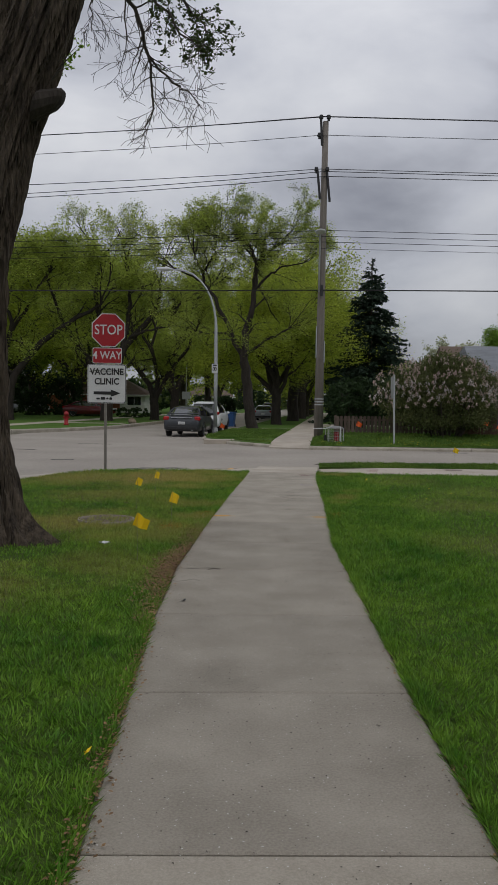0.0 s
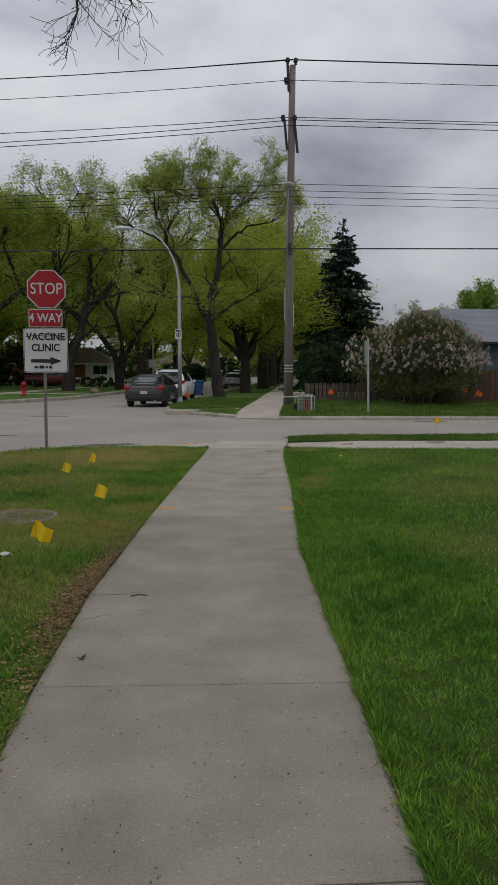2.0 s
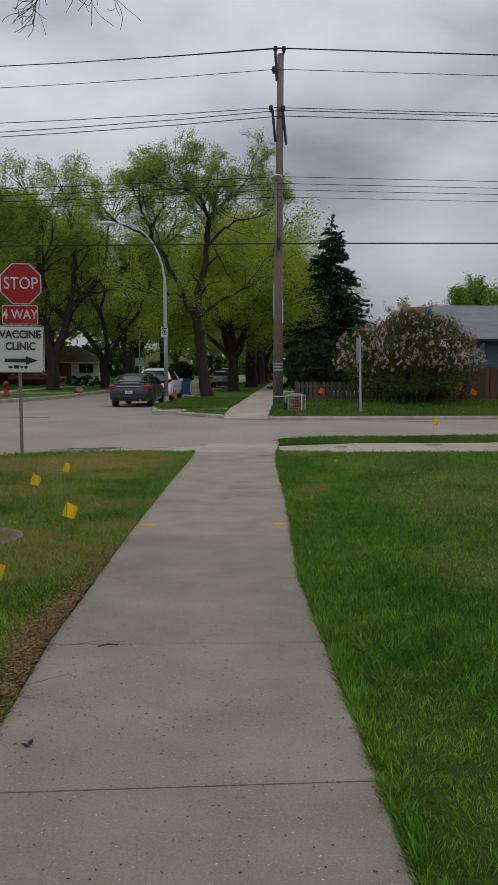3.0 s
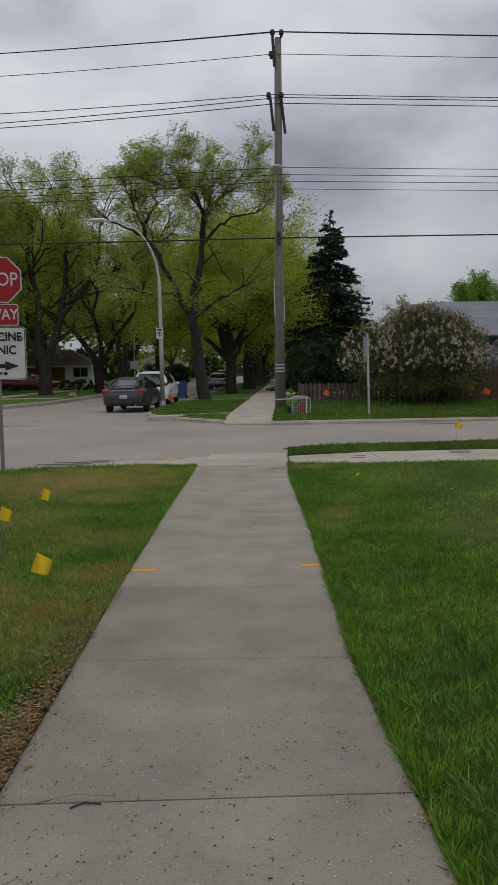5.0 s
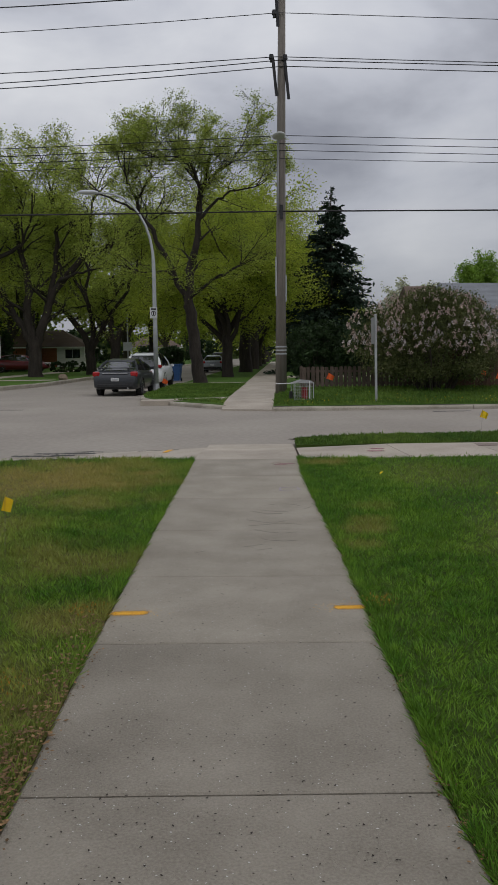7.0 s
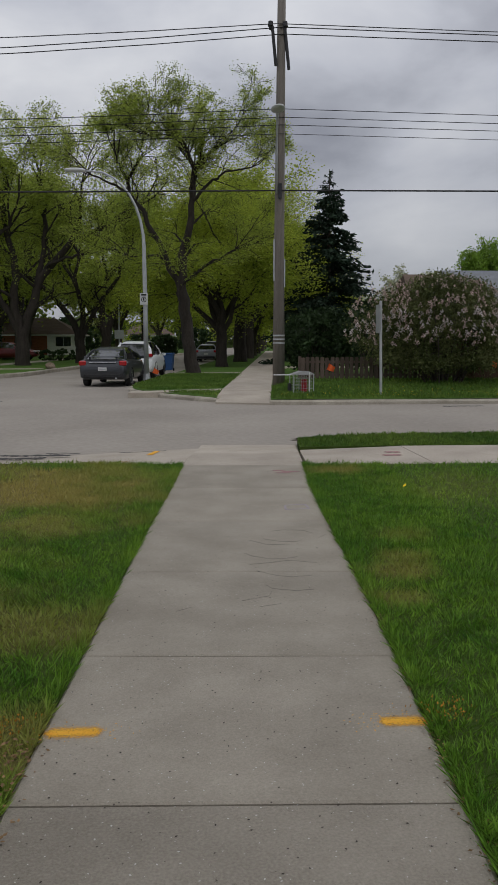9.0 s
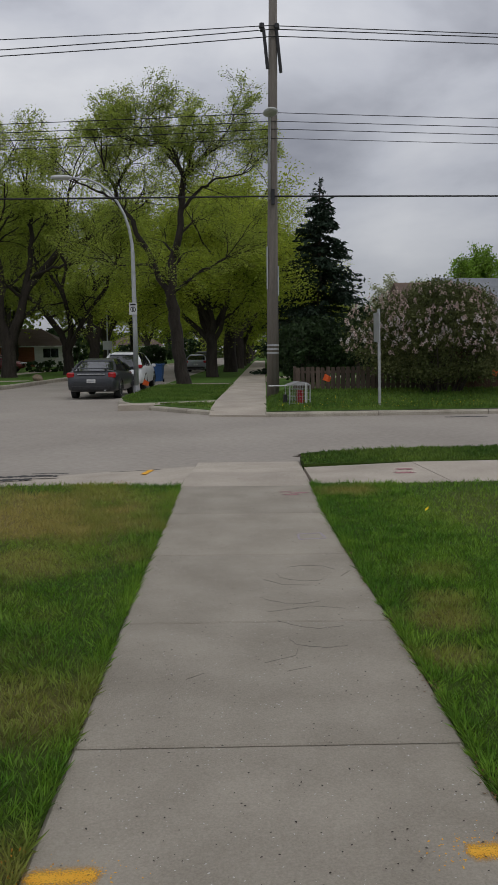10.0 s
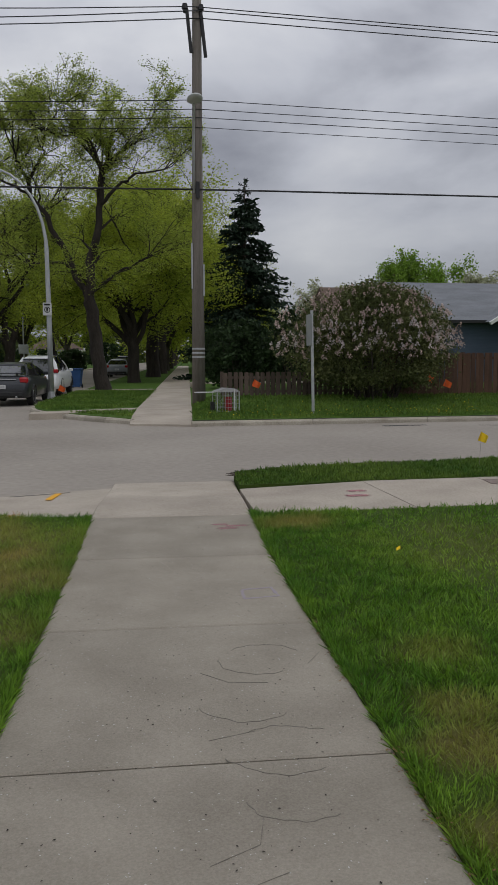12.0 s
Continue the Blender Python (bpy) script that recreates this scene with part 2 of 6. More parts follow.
M_BLOOM = mat("lilac_bloom", (0.42, 0.31, 0.275), (0.66, 0.53, 0.48), 1.0, 0.8, island=0.35, fine=8, see=0.25, spec=0.1)
M_BLOOM2 = mat("white_lilac_bloom", (0.55, 0.48, 0.47), (0.72, 0.66, 0.65), 1.0, 0.8, island=0.2, fine=8, see=0.25, spec=0.1)


# ---- geometry helpers ----
class G:
    """Points and faces of one mesh."""

    def __init__(self):
        self.v, self.f = [], []

    def add(self, v, f):
        k = len(self.v)
        self.v += [tuple(p) for p in v]
        self.f += [tuple(i + k for i in q) for q in f]
        return self

    def box(self, x0, y0, z0, x1, y1, z1, m=None):
        v = [(x, y, z) for z in (z0, z1) for x, y in ((x0, y0), (x1, y0), (x1, y1), (x0, y1))]
        if m:
            v = [m @ Vector(p) for p in v]
        return self.add(v, [(3, 2, 1, 0), (4, 5, 6, 7), (0, 1, 5, 4), (1, 2, 6, 5), (2, 3, 7, 6), (3, 0, 4, 7)])

    def rbox(self, x0, y0, z0, x1, y1, z1, b=0.02, m=None, seg=1):
        bm = bmesh.new()
        bmesh.ops.create_cube(bm, size=1.0)
        for p in bm.verts:
            p.co = Vector((x0 + (p.co.x + 0.5) * (x1 - x0), y0 + (p.co.y + 0.5) * (y1 - y0), z0 + (p.co.z + 0.5) * (z1 - z0)))
        bmesh.ops.bevel(bm, geom=bm.edges[:], offset=b, segments=seg, affect="EDGES", profile=0.6)
        bm.verts.index_update()
        v = [(m @ p.co) if m else p.co.copy() for p in bm.verts]
        f = [[p.index for p in q.verts] for q in bm.faces]
        bm.free()
        return self.add(v, f)

    def tube(self, pts, radii, n=6, cap=True):
        pts = [Vector(p) for p in pts]
        if not hasattr(radii, "__len__"):
            radii = [radii] * len(pts)
        v, f = [], []
        side = None
        for i, p in enumerate(pts):
            d = (pts[min(i + 1, len(pts) - 1)] - pts[max(i - 1, 0)]).normalized()
            if side is None:
                side = d.orthogonal().normalized()
            side = (side - d * side.dot(d)).normalized()
            up = d.cross(side)
            for k in range(n):
                a = 2 * math.pi * k / n
                v.append(p + (side * math.cos(a) + up * math.sin(a)) * radii[i])
        for i in range(len(pts) - 1):
            for k in range(n):
                q = (k + 1) % n
                f.append((i * n + k, i * n + q, (i + 1) * n + q, (i + 1) * n + k))
        if cap:
            f += [tuple(range(n - 1, -1, -1)), tuple(range((len(pts) - 1) * n, len(pts) * n))]
        return self.add(v, f)

    def prism(self, poly, z0, z1, m=None):
        """A flat outline (x, y), counter-clockwise, from z0 up to z1."""
        n = len(poly)
        v = [(x, y, z0) for x, y in poly] + [(x, y, z1) for x, y in poly]
        if m:
            v = [m @ Vector(p) for p in v]
        return self.add(v, [tuple(range(n - 1, -1, -1)), tuple(range(n, 2 * n))] + [(i, (i + 1) % n, n + (i + 1) % n, n + i) for i in range(n)])

    def loft(self, rings, closed=True, cap=True):
        n = len(rings[0])
        v = [p for r in rings for p in r]
        f = []
        for i in range(len(rings) - 1):
            for k in range(n if closed else n - 1):
                q = (k + 1) % n
                f.append((i * n + k, i * n + q, (i + 1) * n + q, (i + 1) * n + k))
        if cap:
            f += [tuple(range(n - 1, -1, -1)), tuple(range((len(rings) - 1) * n, len(rings) * n))]
        return self.add(v, f)


def mesh(name, g, material, smooth=False):
    me = bpy.data.meshes.new(name)
    me.from_pydata(g.v, [], g.f)
    me.materials.append(material)
    if smooth:
        me.shade_smooth()
    me.update()
    return me


def part(name, g, material, parent=None, label="", smooth=False):
    """Links a mesh as one object under a thing or a part."""
    ob = new(name, mesh(name, g, material, smooth) if isinstance(g, G) else g)
    if parent:
        ob.parent = parent
    if label:
        ob["label"] = label
    return ob


def thing(name, label, category, m=None, group="", kind=""):
    ob = new(name)
    ob.empty_display_size = 0.2
    if m:
        ob.matrix_world = m
    return tagged(ob, label, category, group, kind)


def structure(name, g, material, label, category, smooth=False):
    return tagged(part(name, g, material, smooth=smooth), label, category, kind="structure")


def quads(name, centre, along, across, material, parent=None, taper=0.5):
    """One mesh of many small leaves: centres and half axes as n x 3 arrays; pointed towards the tip."""
    n = len(centre)
    v = np.empty((n, 4, 3), np.float32)
    v[:, 0] = centre - along
    v[:, 1] = centre + across
    v[:, 2] = centre + along
    v[:, 3] = centre - across
    me = bpy.data.meshes.new(name)
    me.vertices.add(4 * n)
    me.vertices.foreach_set("co", v.reshape(-1))
    me.loops.add(4 * n)
    me.loops.foreach_set("vertex_index", np.arange(4 * n, dtype=np.int32))
    me.polygons.add(n)
    me.polygons.foreach_set("loop_start", np.arange(0, 4 * n, 4, dtype=np.int32))
    me.materials.append(material)
    me.update(calc_edges=True)
    return part(name, me, material, parent)


def unit(rng, n):
    a = rng.normal(size=(n, 3))
    return a / np.linalg.norm(a, axis=1, keepdims=True)


# ---- ground ----
def spline(rows, y):
    return float(np.interp(y, [r[0] for r in rows], [r[1] for r in rows]))


LEFT = [(-12, -0.5), (2.7, -0.57), (4.3, -0.62), (5.8, -0.66), (7.5, -0.66), (8.9, -0.58), (10.5, -0.5), (12, -0.4), (13.4, -0.31), (15, -0.2), (16.5, -0.08), (18.25, 0.03), (20.6, 0.3)]
RIGHT = [(-12, 0.9), (2.7, 0.9), (4.3, 0.9), (5.8, 0.93), (7.5, 0.95), (8.9, 0.97), (10.5, 1.08), (12, 1.19), (13.4, 1.27), (15, 1.35), (16.5, 1.44), (18.05, 1.58), (20.9, 1.84)]
SKEW = 0.105
ROADZ = -0.11


def far(s, y):
    """A place beside the far street: s metres across it, at the depth y."""
    return s + SKEW * (y - 35.0), y


def smoothstep(a, b, x):
    x = min(1.0, max(0.0, (x - a) / (b - a)))
    return x * x * (3 - 2 * x)


def far_z(x, y):
    """Height of the far lawns: a low bank on the right-hand side of the far pavement."""
    edge = 2.25 + SKEW * (y - 29.3)
    return 0.03 + 0.07 * smoothstep(29.5, 33, y) + 0.2 * smoothstep(31, 34.4, y) * smoothstep(0.0, 0.7, x - edge)


g = G()
g.add([(-1500, -1500, -0.3), (1500, -1500, -0.3), (1500, 1500, -0.3), (-1500, 1500, -0.3)], [(0, 1, 2, 3)])
structure("ground", g, M_FARGRASS, "flat green ground reaching to the horizon", "ground")

g = G()
cross = [(-14, -60), (-4.2, -60), (-4.2, 15), (80, 15), (80, 31.5), (1.8, 31.5), far(-1.9, 38), far(-1.9, 300), far(-9.8, 300), far(-11.5, 36), (-80, 36), (-80, 15), (-14, 15)]
g.add([(x, y, ROADZ) for x, y in cross], [tuple(range(len(cross)))])
structure("road", g, M_ROAD, "pale worn concrete road surface of a residential crossing", "road")


def lawn(name, inner, outline, material, z=0.0, label="mown green lawn beside the pavement"):
    g = G()
    g.prism(outline, -0.28, z)
    return structure(name, g, material, label, "lawn")


ys = [-12, 2.7, 4.3, 5.8, 7.5, 8.9, 10.5, 12, 13.4, 15, 16.5]
near_left = [(spline(LEFT, y), y) for y in ys] + [(0.03, 18.25), (-0.9, 18.42), (-1.9, 18.5), (-2.7, 18.4), (-3.4, 18.0), (-4.0, 17.2), (-4.45, 15.7), (-4.7, 13.5), (-4.8, 10), (-4.8, -12)]
lawn("lawn_west", None, near_left, M_SOIL)
near_right = [(40, -12), (40, 18.0), (1.58, 18.05)] + [(spline(RIGHT, y), y) for y in reversed(ys)]
lawn("lawn_east", None, near_right, M_SOIL)
strip = [(1.77, 19.86), (40, 19.8), (40, 21.6), (6, 21.6), (3.9, 21.4), (2.6, 21.15), (1.86, 20.85)]
lawn("grass_verge", None, strip, M_SOIL)

# far lawns: right-hand bank and corner
g = G()
rows_y = [29.45, 30, 30.6, 31.2, 32, 33, 34, 35, 36, 38, 42, 50, 70, 120, 300]
cols = [0, 0.15, 0.4, 0.7, 1.2, 3, 8, 20, 70]
for y in rows_y:
    x0 = 2.25 + SKEW * (y - 29.3)
    g.v += [(x0 + c, y, far_z(x0 + c, y)) for c in cols]
nc = len(cols)
g.f += [(i * nc + k, i * nc + k + 1, (i + 1) * nc + k + 1, (i + 1) * nc + k) for i in range(len(rows_y) - 1) for k in range(nc - 1)]
structure("lawn_north_east", g, M_FARGRASS, "green lawn with dandelions rising behind a kerb", "lawn", smooth=True)
corner = [(0.85, 30.35), (0.95, 31.5), (1.15, 33.4), (1.9, 40), far(1.4, 60), far(1.4, 300), far(-2.05, 300), far(-2.05, 38), (-1.87, 36.2), (-1.83, 35.4), (-1.7, 34.65), (-1.46, 33.95), (-1.12, 33.2), (-0.7, 32.5), (-0.2, 31.8), (0.33, 31.1)]
lawn("lawn_north", None, corner, M_FARGRASS, 0.035, "green boulevard lawn with trees between kerb and pavement")
far_left = [(-80, 37.5), (-19, 37.5), (-14, 38), (-11.6, 39.5), (-9.9, 42.5), far(-9.4, 48), far(-9.4, 300), (-80, 300)]
lawn("lawn_north_west", None, far_left, M_FARGRASS, 0.06, "green lawn of the far corner across the road")


def kerb(name, line, w=0.17, top=0.05, label="weathered concrete kerb with joints"):
    """A kerb of separate stones along a line; the line is its road-side foot."""
    k = thing(name, label, "kerb", kind="structure")
    pts = [Vector((x, y, 0)) for x, y in line]
    for a, b in zip(pts, pts[1:]):
        n = max(1, round((b - a).length / 3.0))
        d = (b - a).normalized()
        left = Vector((-d.y, d.x, 0))
        for i in range(n):
            p, q = a + (b - a) * (i / n) + d * 0.006, a + (b - a) * ((i + 1) / n) - d * 0.006
            jog = random.uniform(-0.012, 0.012)
            g = G()
            ring = [(0.0, -0.25), (0.0, top - 0.05), (0.03, top - 0.008), (0.07, top), (w, top), (w, -0.25)]
            g.loft([[e + left * (u + jog) + Vector((0, 0, h)) for u, h in ring] for e in (p, q)])
            part("kerb_stone", g, M_KERB, k)
    return k


kerb("kerb_north_east", [(70, 29.32), (2.24, 29.32)][::-1], top=0.015)
kerb("kerb_north", [far(-2.2, 200), far(-2.2, 120), far(-2.2, 60), far(-2.2, 45), (-1.95, 37.5), (-2.02, 36.2), (-1.98, 35.4), (-1.84, 34.6), (-1.6, 33.85), (-1.25, 33.1), (-0.82, 32.4), (-0.32, 31.7), (0.22, 31.0), (0.82, 30.3)], top=0.02)
kerb("kerb_north_west", [(-60, 37.4), (-19, 37.4), (-14, 37.9), (-11.5, 39.4), (-9.8, 42.4), far(-9.3, 48), far(-9.3, 60), far(-9.3, 100), far(-9.3, 200)], top=0.09)
kerb("kerb_verge", [(1.9, 20.95), (2.6, 21.24), (3.9, 21.48), (6, 21.68), (40, 21.68)][::-1], w=0.1, top=-0.03)


# ---- trees ----
def branchwork(seed, height, trunk_h, trunk_r, limbs, spread, twig=0.5, levels=4, lean=(0, 0), droop=0.0, kids=(0, 6, 5, 4), step=1, stems=()):
    """A branching skeleton: returns the wood and the places where leaves sit."""
    rng = random.Random(seed)
    g, tips = G(), []

    def grow(p, d, length, r, level):
        n = 5 if level < 2 else 4 if level < 3 else 3
        pts, rad = [p], [r]
        end = max(0.012, r * (0.45 if level < levels - 1 else 0.3))
        for i in range(n):
            wob = Vector((rng.gauss(0, 1), rng.gauss(0, 1), rng.gauss(0, 0.6))) * (0.16 + 0.03 * level)
            lift = Vector((0, 0, 0.1 if level == 1 else 0.02 - droop))
            d = (d + wob + lift).normalized()
            pts.append(pts[-1] + d * (length / n))
            rad.append(r + (end - r) * (i + 1) / n)
        g.tube(pts, rad, 7 if level < 2 else 5 if level < 3 else 3, cap=False)
        if level >= levels - 1:
            for q in pts[1:]:
                tips.append((q, d))
        if level >= levels:
            return
        k = kids[level] if level < len(kids) else 3
        for j in range(k):
            u = 0.25 + 0.75 * (j + rng.random()) / k
            i = min(int(u * n), n - 1)
            q = pts[i].lerp(pts[i + 1], u * n - i)
            axis = (pts[i + 1] - pts[i]).normalized()
            out = axis.orthogonal().normalized()
            out.rotate(Matrix.Rotation(rng.uniform(0, 6.283), 3, axis))
            a = rng.uniform(0.5, 1.0)
            nd = axis * math.cos(a) + out * math.sin(a)
            grow(q, nd, length * rng.uniform(0.45, 0.68), rad[i] * rng.uniform(0.42, 0.6), level + 1)

    base = Vector((0, 0, -0.3))
    top = Vector((lean[0], lean[1], trunk_h))
    n = 9
    pts = [base.lerp(top, i / n) + Vector((rng.gauss(0, 0.03), rng.gauss(0, 0.03), 0)) for i in range(n + 1)]
    rad = [trunk_r * (1 + 0.55 * math.exp(-i * 1.3) - 0.14 * i / n) for i in range(n + 1)]
    g.tube(pts, rad, 10, cap=False)
    for line, r0, r1 in stems:
        q = [Vector(p) for p in line]
        smooth = []
        for a, b in zip(q, q[1:]):
            smooth += [a.lerp(b, k / 4) + Vector((rng.gauss(0, 0.06), rng.gauss(0, 0.06), rng.gauss(0, 0.05))) * (k > 0) for k in range(4)]
        smooth.append(q[-1])
        n = len(smooth)
        rr = [r0 + (r1 - r0) * i / (n - 1) for i in range(n)]
        g.tube(smooth, rr, 8, cap=False)
        for i in range(n // 4, n, 2):
            d = (smooth[min(i + 1, n - 1)] - smooth[i - 1]).normalized()
            o = Vector((rng.gauss(0, 1), rng.gauss(0, 1), rng.gauss(0.5, 0.5))).normalized()
            grow(smooth[i], (d * 0.45 + o).normalized(), (height - trunk_h) * rng.uniform(0.24, 0.36), rr[i] * 0.45, 2)
        for k in range(3):
            d = (smooth[-1] - smooth[-3]).normalized()
            o = Vector((rng.gauss(0, 1), rng.gauss(0, 1), 0.4)).normalized()
            grow(smooth[-1], (d + o * 0.65).normalized(), (height - trunk_h) * rng.uniform(0.34, 0.46), r1 * 0.8, 1)
    for j in range(limbs):
        a = 6.283 * (j + rng.uniform(-0.25, 0.25)) / limbs
        out = rng.uniform(0.5, 1.0) * spread
        d = Vector((math.cos(a) * out, math.sin(a) * out, 1.0)).normalized()
        grow(pts[-1 - (j % 3) * step], d, (height - trunk_h) * rng.uniform(0.5, 0.66), trunk_r * rng.uniform(0.42, 0.6), 1)
    return g, tips


def leaves(name, tips, per, size, reach, material, parent, seed, flat=0.6):
    rng = np.random.default_rng(seed)
    p = np.repeat(np.array([t[0] for t in tips], np.float32), per, axis=0)
    n = len(p)
    p = p + unit(rng, n) * (reach * rng.random((n, 1)) ** 0.6)
    a = unit(rng, n)
    a[:, 2] *= flat
    b = np.cross(a, unit(rng, n))
    b /= np.linalg.norm(b, axis=1, keepdims=True) + 1e-6
    s = size * rng.uniform(0.6, 1.3, (n, 1))
    return quads(name, p, a * s, b * s * 0.55, material, parent)


def tree(label, seed, height, trunk_h, trunk_r, limbs, spread, per, size, reach, leaf, m, bark=M_BARK2, kids=(0, 6, 5, 4), lean=(0, 0), droop=0.0, group="street trees", step=1, stems=()):
    t = thing("tree", label, "tree", group=group)
    wood, tips = branchwork(seed, height, trunk_h, trunk_r, limbs, spread, lean=lean, kids=kids, droop=droop, step=step, stems=stems)
    part("trunk", wood, bark, t, smooth=True)
    leaves("crown", tips, per, size, reach, leaf, t, seed)
    t.matrix_world = m
    return t


def stand(x, y, turn=0.0, s=1.0, z=0.0, sz=1.0):
    return pose(x, y, z, 0, 0, turn) @ Matrix.Diagonal((s, s, s * sz, 1))


# first boulevard elm, with a thin high crown
ELM_STEMS = (
    (((-0.55, 0.1, 4.0), (-0.5, 0.1, 6.0), (-0.05, 0.0, 7.8), (0.1, 0.0, 10.1)), 0.22, 0.11),
    (((0.1, 0.0, 10.0), (0.75, 0.1, 10.8), (1.2, 0.2, 11.2), (1.6, 0.2, 11.5)), 0.085, 0.035),
    (((0.1, 0.0, 10.0), (-0.2, -0.2, 11.0), (-0.4, -0.2, 11.4), (-0.7, -0.3, 11.6)), 0.09, 0.035),
    (((-0.25, -0.2, 11.1), (-0.8, -0.5, 11.5), (-1.4, -0.9, 11.3), (-1.8, -1.0, 11.4)), 0.07, 0.04),
    (((0.05, 0.0, 8.6), (0.7, -0.3, 9.3), (1.5, -0.5, 9.9), (2.7, -0.6, 10.1)), 0.09, 0.03),
    (((0.1, 0.1, 9.6), (0.3, 0.8, 10.6), (0.35, 1.1, 11.4)), 0.09, 0.05),
    (((-0.55, 0.1, 4.1), (-1.5, 0.2, 6.5), (-2.6, 0.2, 8.5), (-3.2, 0.0, 10.0), (-3.4, -0.1, 10.6)), 0.15, 0.045),
    (((-2.7, 0.2, 8.7), (-3.5, 0.6, 9.4), (-4.6, 0.8, 9.9)), 0.08, 0.04),
    (((-3.0, 0.0, 9.5), (-2.4, -0.4, 10.3), (-2.3, -0.5, 10.8)), 0.08, 0.04),
    (((-0.55, 0.1, 4.3), (0.6, -0.6, 5.4), (1.9, -1.0, 6.1)), 0.085, 0.035),
    (((-0.5, 0.1, 5.0), (-1.5, -0.9, 5.8), (-2.6, -1.3, 5.7)), 0.08, 0.035),
)
elm = tree("tall elm with thin spring leaves on the boulevard lawn", 11, 8.9, 4.2, 0.31, 0, 0.72, 9, 0.045, 0.32, M_LEAF, stand(0.27, 46.2, 0, 1.0, 0.05, 0.925), bark=M_BARKDARK, lean=(-0.55, 0.1), kids=(0, 3, 4, 4), stems=ELM_STEMS)
lime = tree("bright yellow-green boulevard elm in dense spring leaf", 23, 10.5, 2.4, 0.34, 6, 0.85, 30, 0.064, 0.85, M_LEAF2, stand(*far(-0.4, 58), 40, 1.1), bark=M_BARKDARK, kids=(0, 7, 5, 4), droop=0.06)
for x, y, turn, s in ((*far(0.2, 70), 130, 1.35), (*far(0.4, 82), 250, 1.45), (10.2, 86, 220, 1.1), (-21, 70, 0, 1.2)):
    copy_thing(lime, stand(x, y, turn, s))
lime2 = tree("yellow-green street tree in spring leaf farther down", 29, 10.5, 2.4, 0.34, 6, 0.85, 11, 0.15, 0.85, M_LEAF2, stand(*far(0.5, 96), 10, 1.1), kids=(0, 6, 5, 2), droop=0.06)
for x, y, turn, s in ((*far(0.6, 112), 80, 1.05), (*far(0.6, 135), 200, 1.15), (*far(0.6, 165), 300, 1.2), (12.0, 104, 90, 1.1)):
    copy_thing(lime2, stand(x, y, turn, s))
arch = tree("old spreading elm with dark crooked limbs and fresh leaves", 37, 9.8, 1.9, 0.46, 0, 1.0, 9, 0.085, 0.55, M_LEAF, stand(-17.5, 59, 10, 1.0), bark=M_BARKDARK, kids=(0, 4, 5, 4), stems=((((0, 0, 1.6), (0.5, 0, 3.4), (2.4, 0.2, 5.8), (4.8, 0, 7.6), (6.6, 0, 8.6)), 0.33, 0.1), (((0, 0, 1.6), (-0.3, 0, 3.8), (0.2, 0.2, 6.6), (0.0, 0, 9.0)), 0.3, 0.1), (((0, 0, 1.8), (-1.4, 0.3, 4.4), (-3.2, 0.6, 6.6), (-4.2, 0.4, 8.8)), 0.26, 0.09), (((0.2, 0.2, 6.4), (1.6, -0.8, 8.4), (2.4, -1.2, 9.8)), 0.15, 0.07)))
ARCH_STEMS = (
    (((0, 0, 1.6), (0.3, 0, 2.8), (1.3, 0.1, 5.6), (3.2, 0.2, 7.8), (5.3, 0, 8.7), (7.0, 0, 9.8)), 0.36, 0.09),
    (((0, 0, 1.6), (-0.4, 0, 4.2), (-0.35, 0.2, 6.8), (-0.9, 0, 9.4), (-0.6, 0, 11.6)), 0.32, 0.09),
    (((0.9, 0.1, 4.6), (1.5, 0.4, 7.4), (1.7, 0.4, 10.2), (1.4, 0.3, 11.8)), 0.21, 0.07),
    (((0, 0, 2.0), (-1.6, 0.3, 4.8), (-3.4, 0.6, 7.4), (-4.4, 0.4, 10.0)), 0.26, 0.08),
    (((3.2, 0.2, 7.8), (3.9, -0.4, 9.2), (4.1, -0.8, 11.2)), 0.16, 0.06),
    (((1.6, 0.1, 6.2), (3.0, -0.8, 6.8), (4.6, -1.2, 7.0)), 0.12, 0.05),
)
tree("old spreading elm with bare dark limbs and sparse new leaves", 41, 9.4, 1.9, 0.48, 0, 1.0, 5, 0.07, 0.5, M_LEAF, stand(-10.6, 60.8, 0, 1.0), bark=M_BARKDARK, kids=(0, 4, 4, 4), stems=ARCH_STEMS)
for x, y, turn, s in ((-7.6, 65.8, 170, 0.85), (*far(-12, 80), 20, 1.05), (*far(-11.5, 98), 100, 1.1), (-26, 62, 300, 1.1), (-15.5, 84, 90, 1.25), (-23, 68, 40, 1.1), (-19.5, 92, 200, 1.35)):
    copy_thing(arch, stand(x, y, turn, s))
for x, y, turn, s in ((-22, 74, 90, 1.25), (-30, 80, 40, 1.3), (-9, 112, 10, 1.3), (-18, 100, 60, 1.4), (-28, 105, 160, 1.4), (-5, 140, 30, 1.3), (-38, 95, 0, 1.4), (6, 190, 70, 1.4), (-2, 200, 170, 1.5)):
    copy_thing(lime2, stand(x, y, turn, s))

# ---- pavement slabs ----
slabs = thing("sidewalk", "grey broom-finished concrete pavement slabs with dark joints", "sidewalk", kind="structure")
JOINTS = [-12, -9.3, -7.8, -6.3, -4.8, -3.35, -1.85, -0.35, 1.2, 2.71, 4.27, 5.86, 7.46, 8.93, 10.45, 11.76, 13.25, 14.82, 16.44, 18.05, 19.4, 20.65]


def walk_z(y):
    return 0.012 - 0.075 * smoothstep(18.3, 20.7, y)


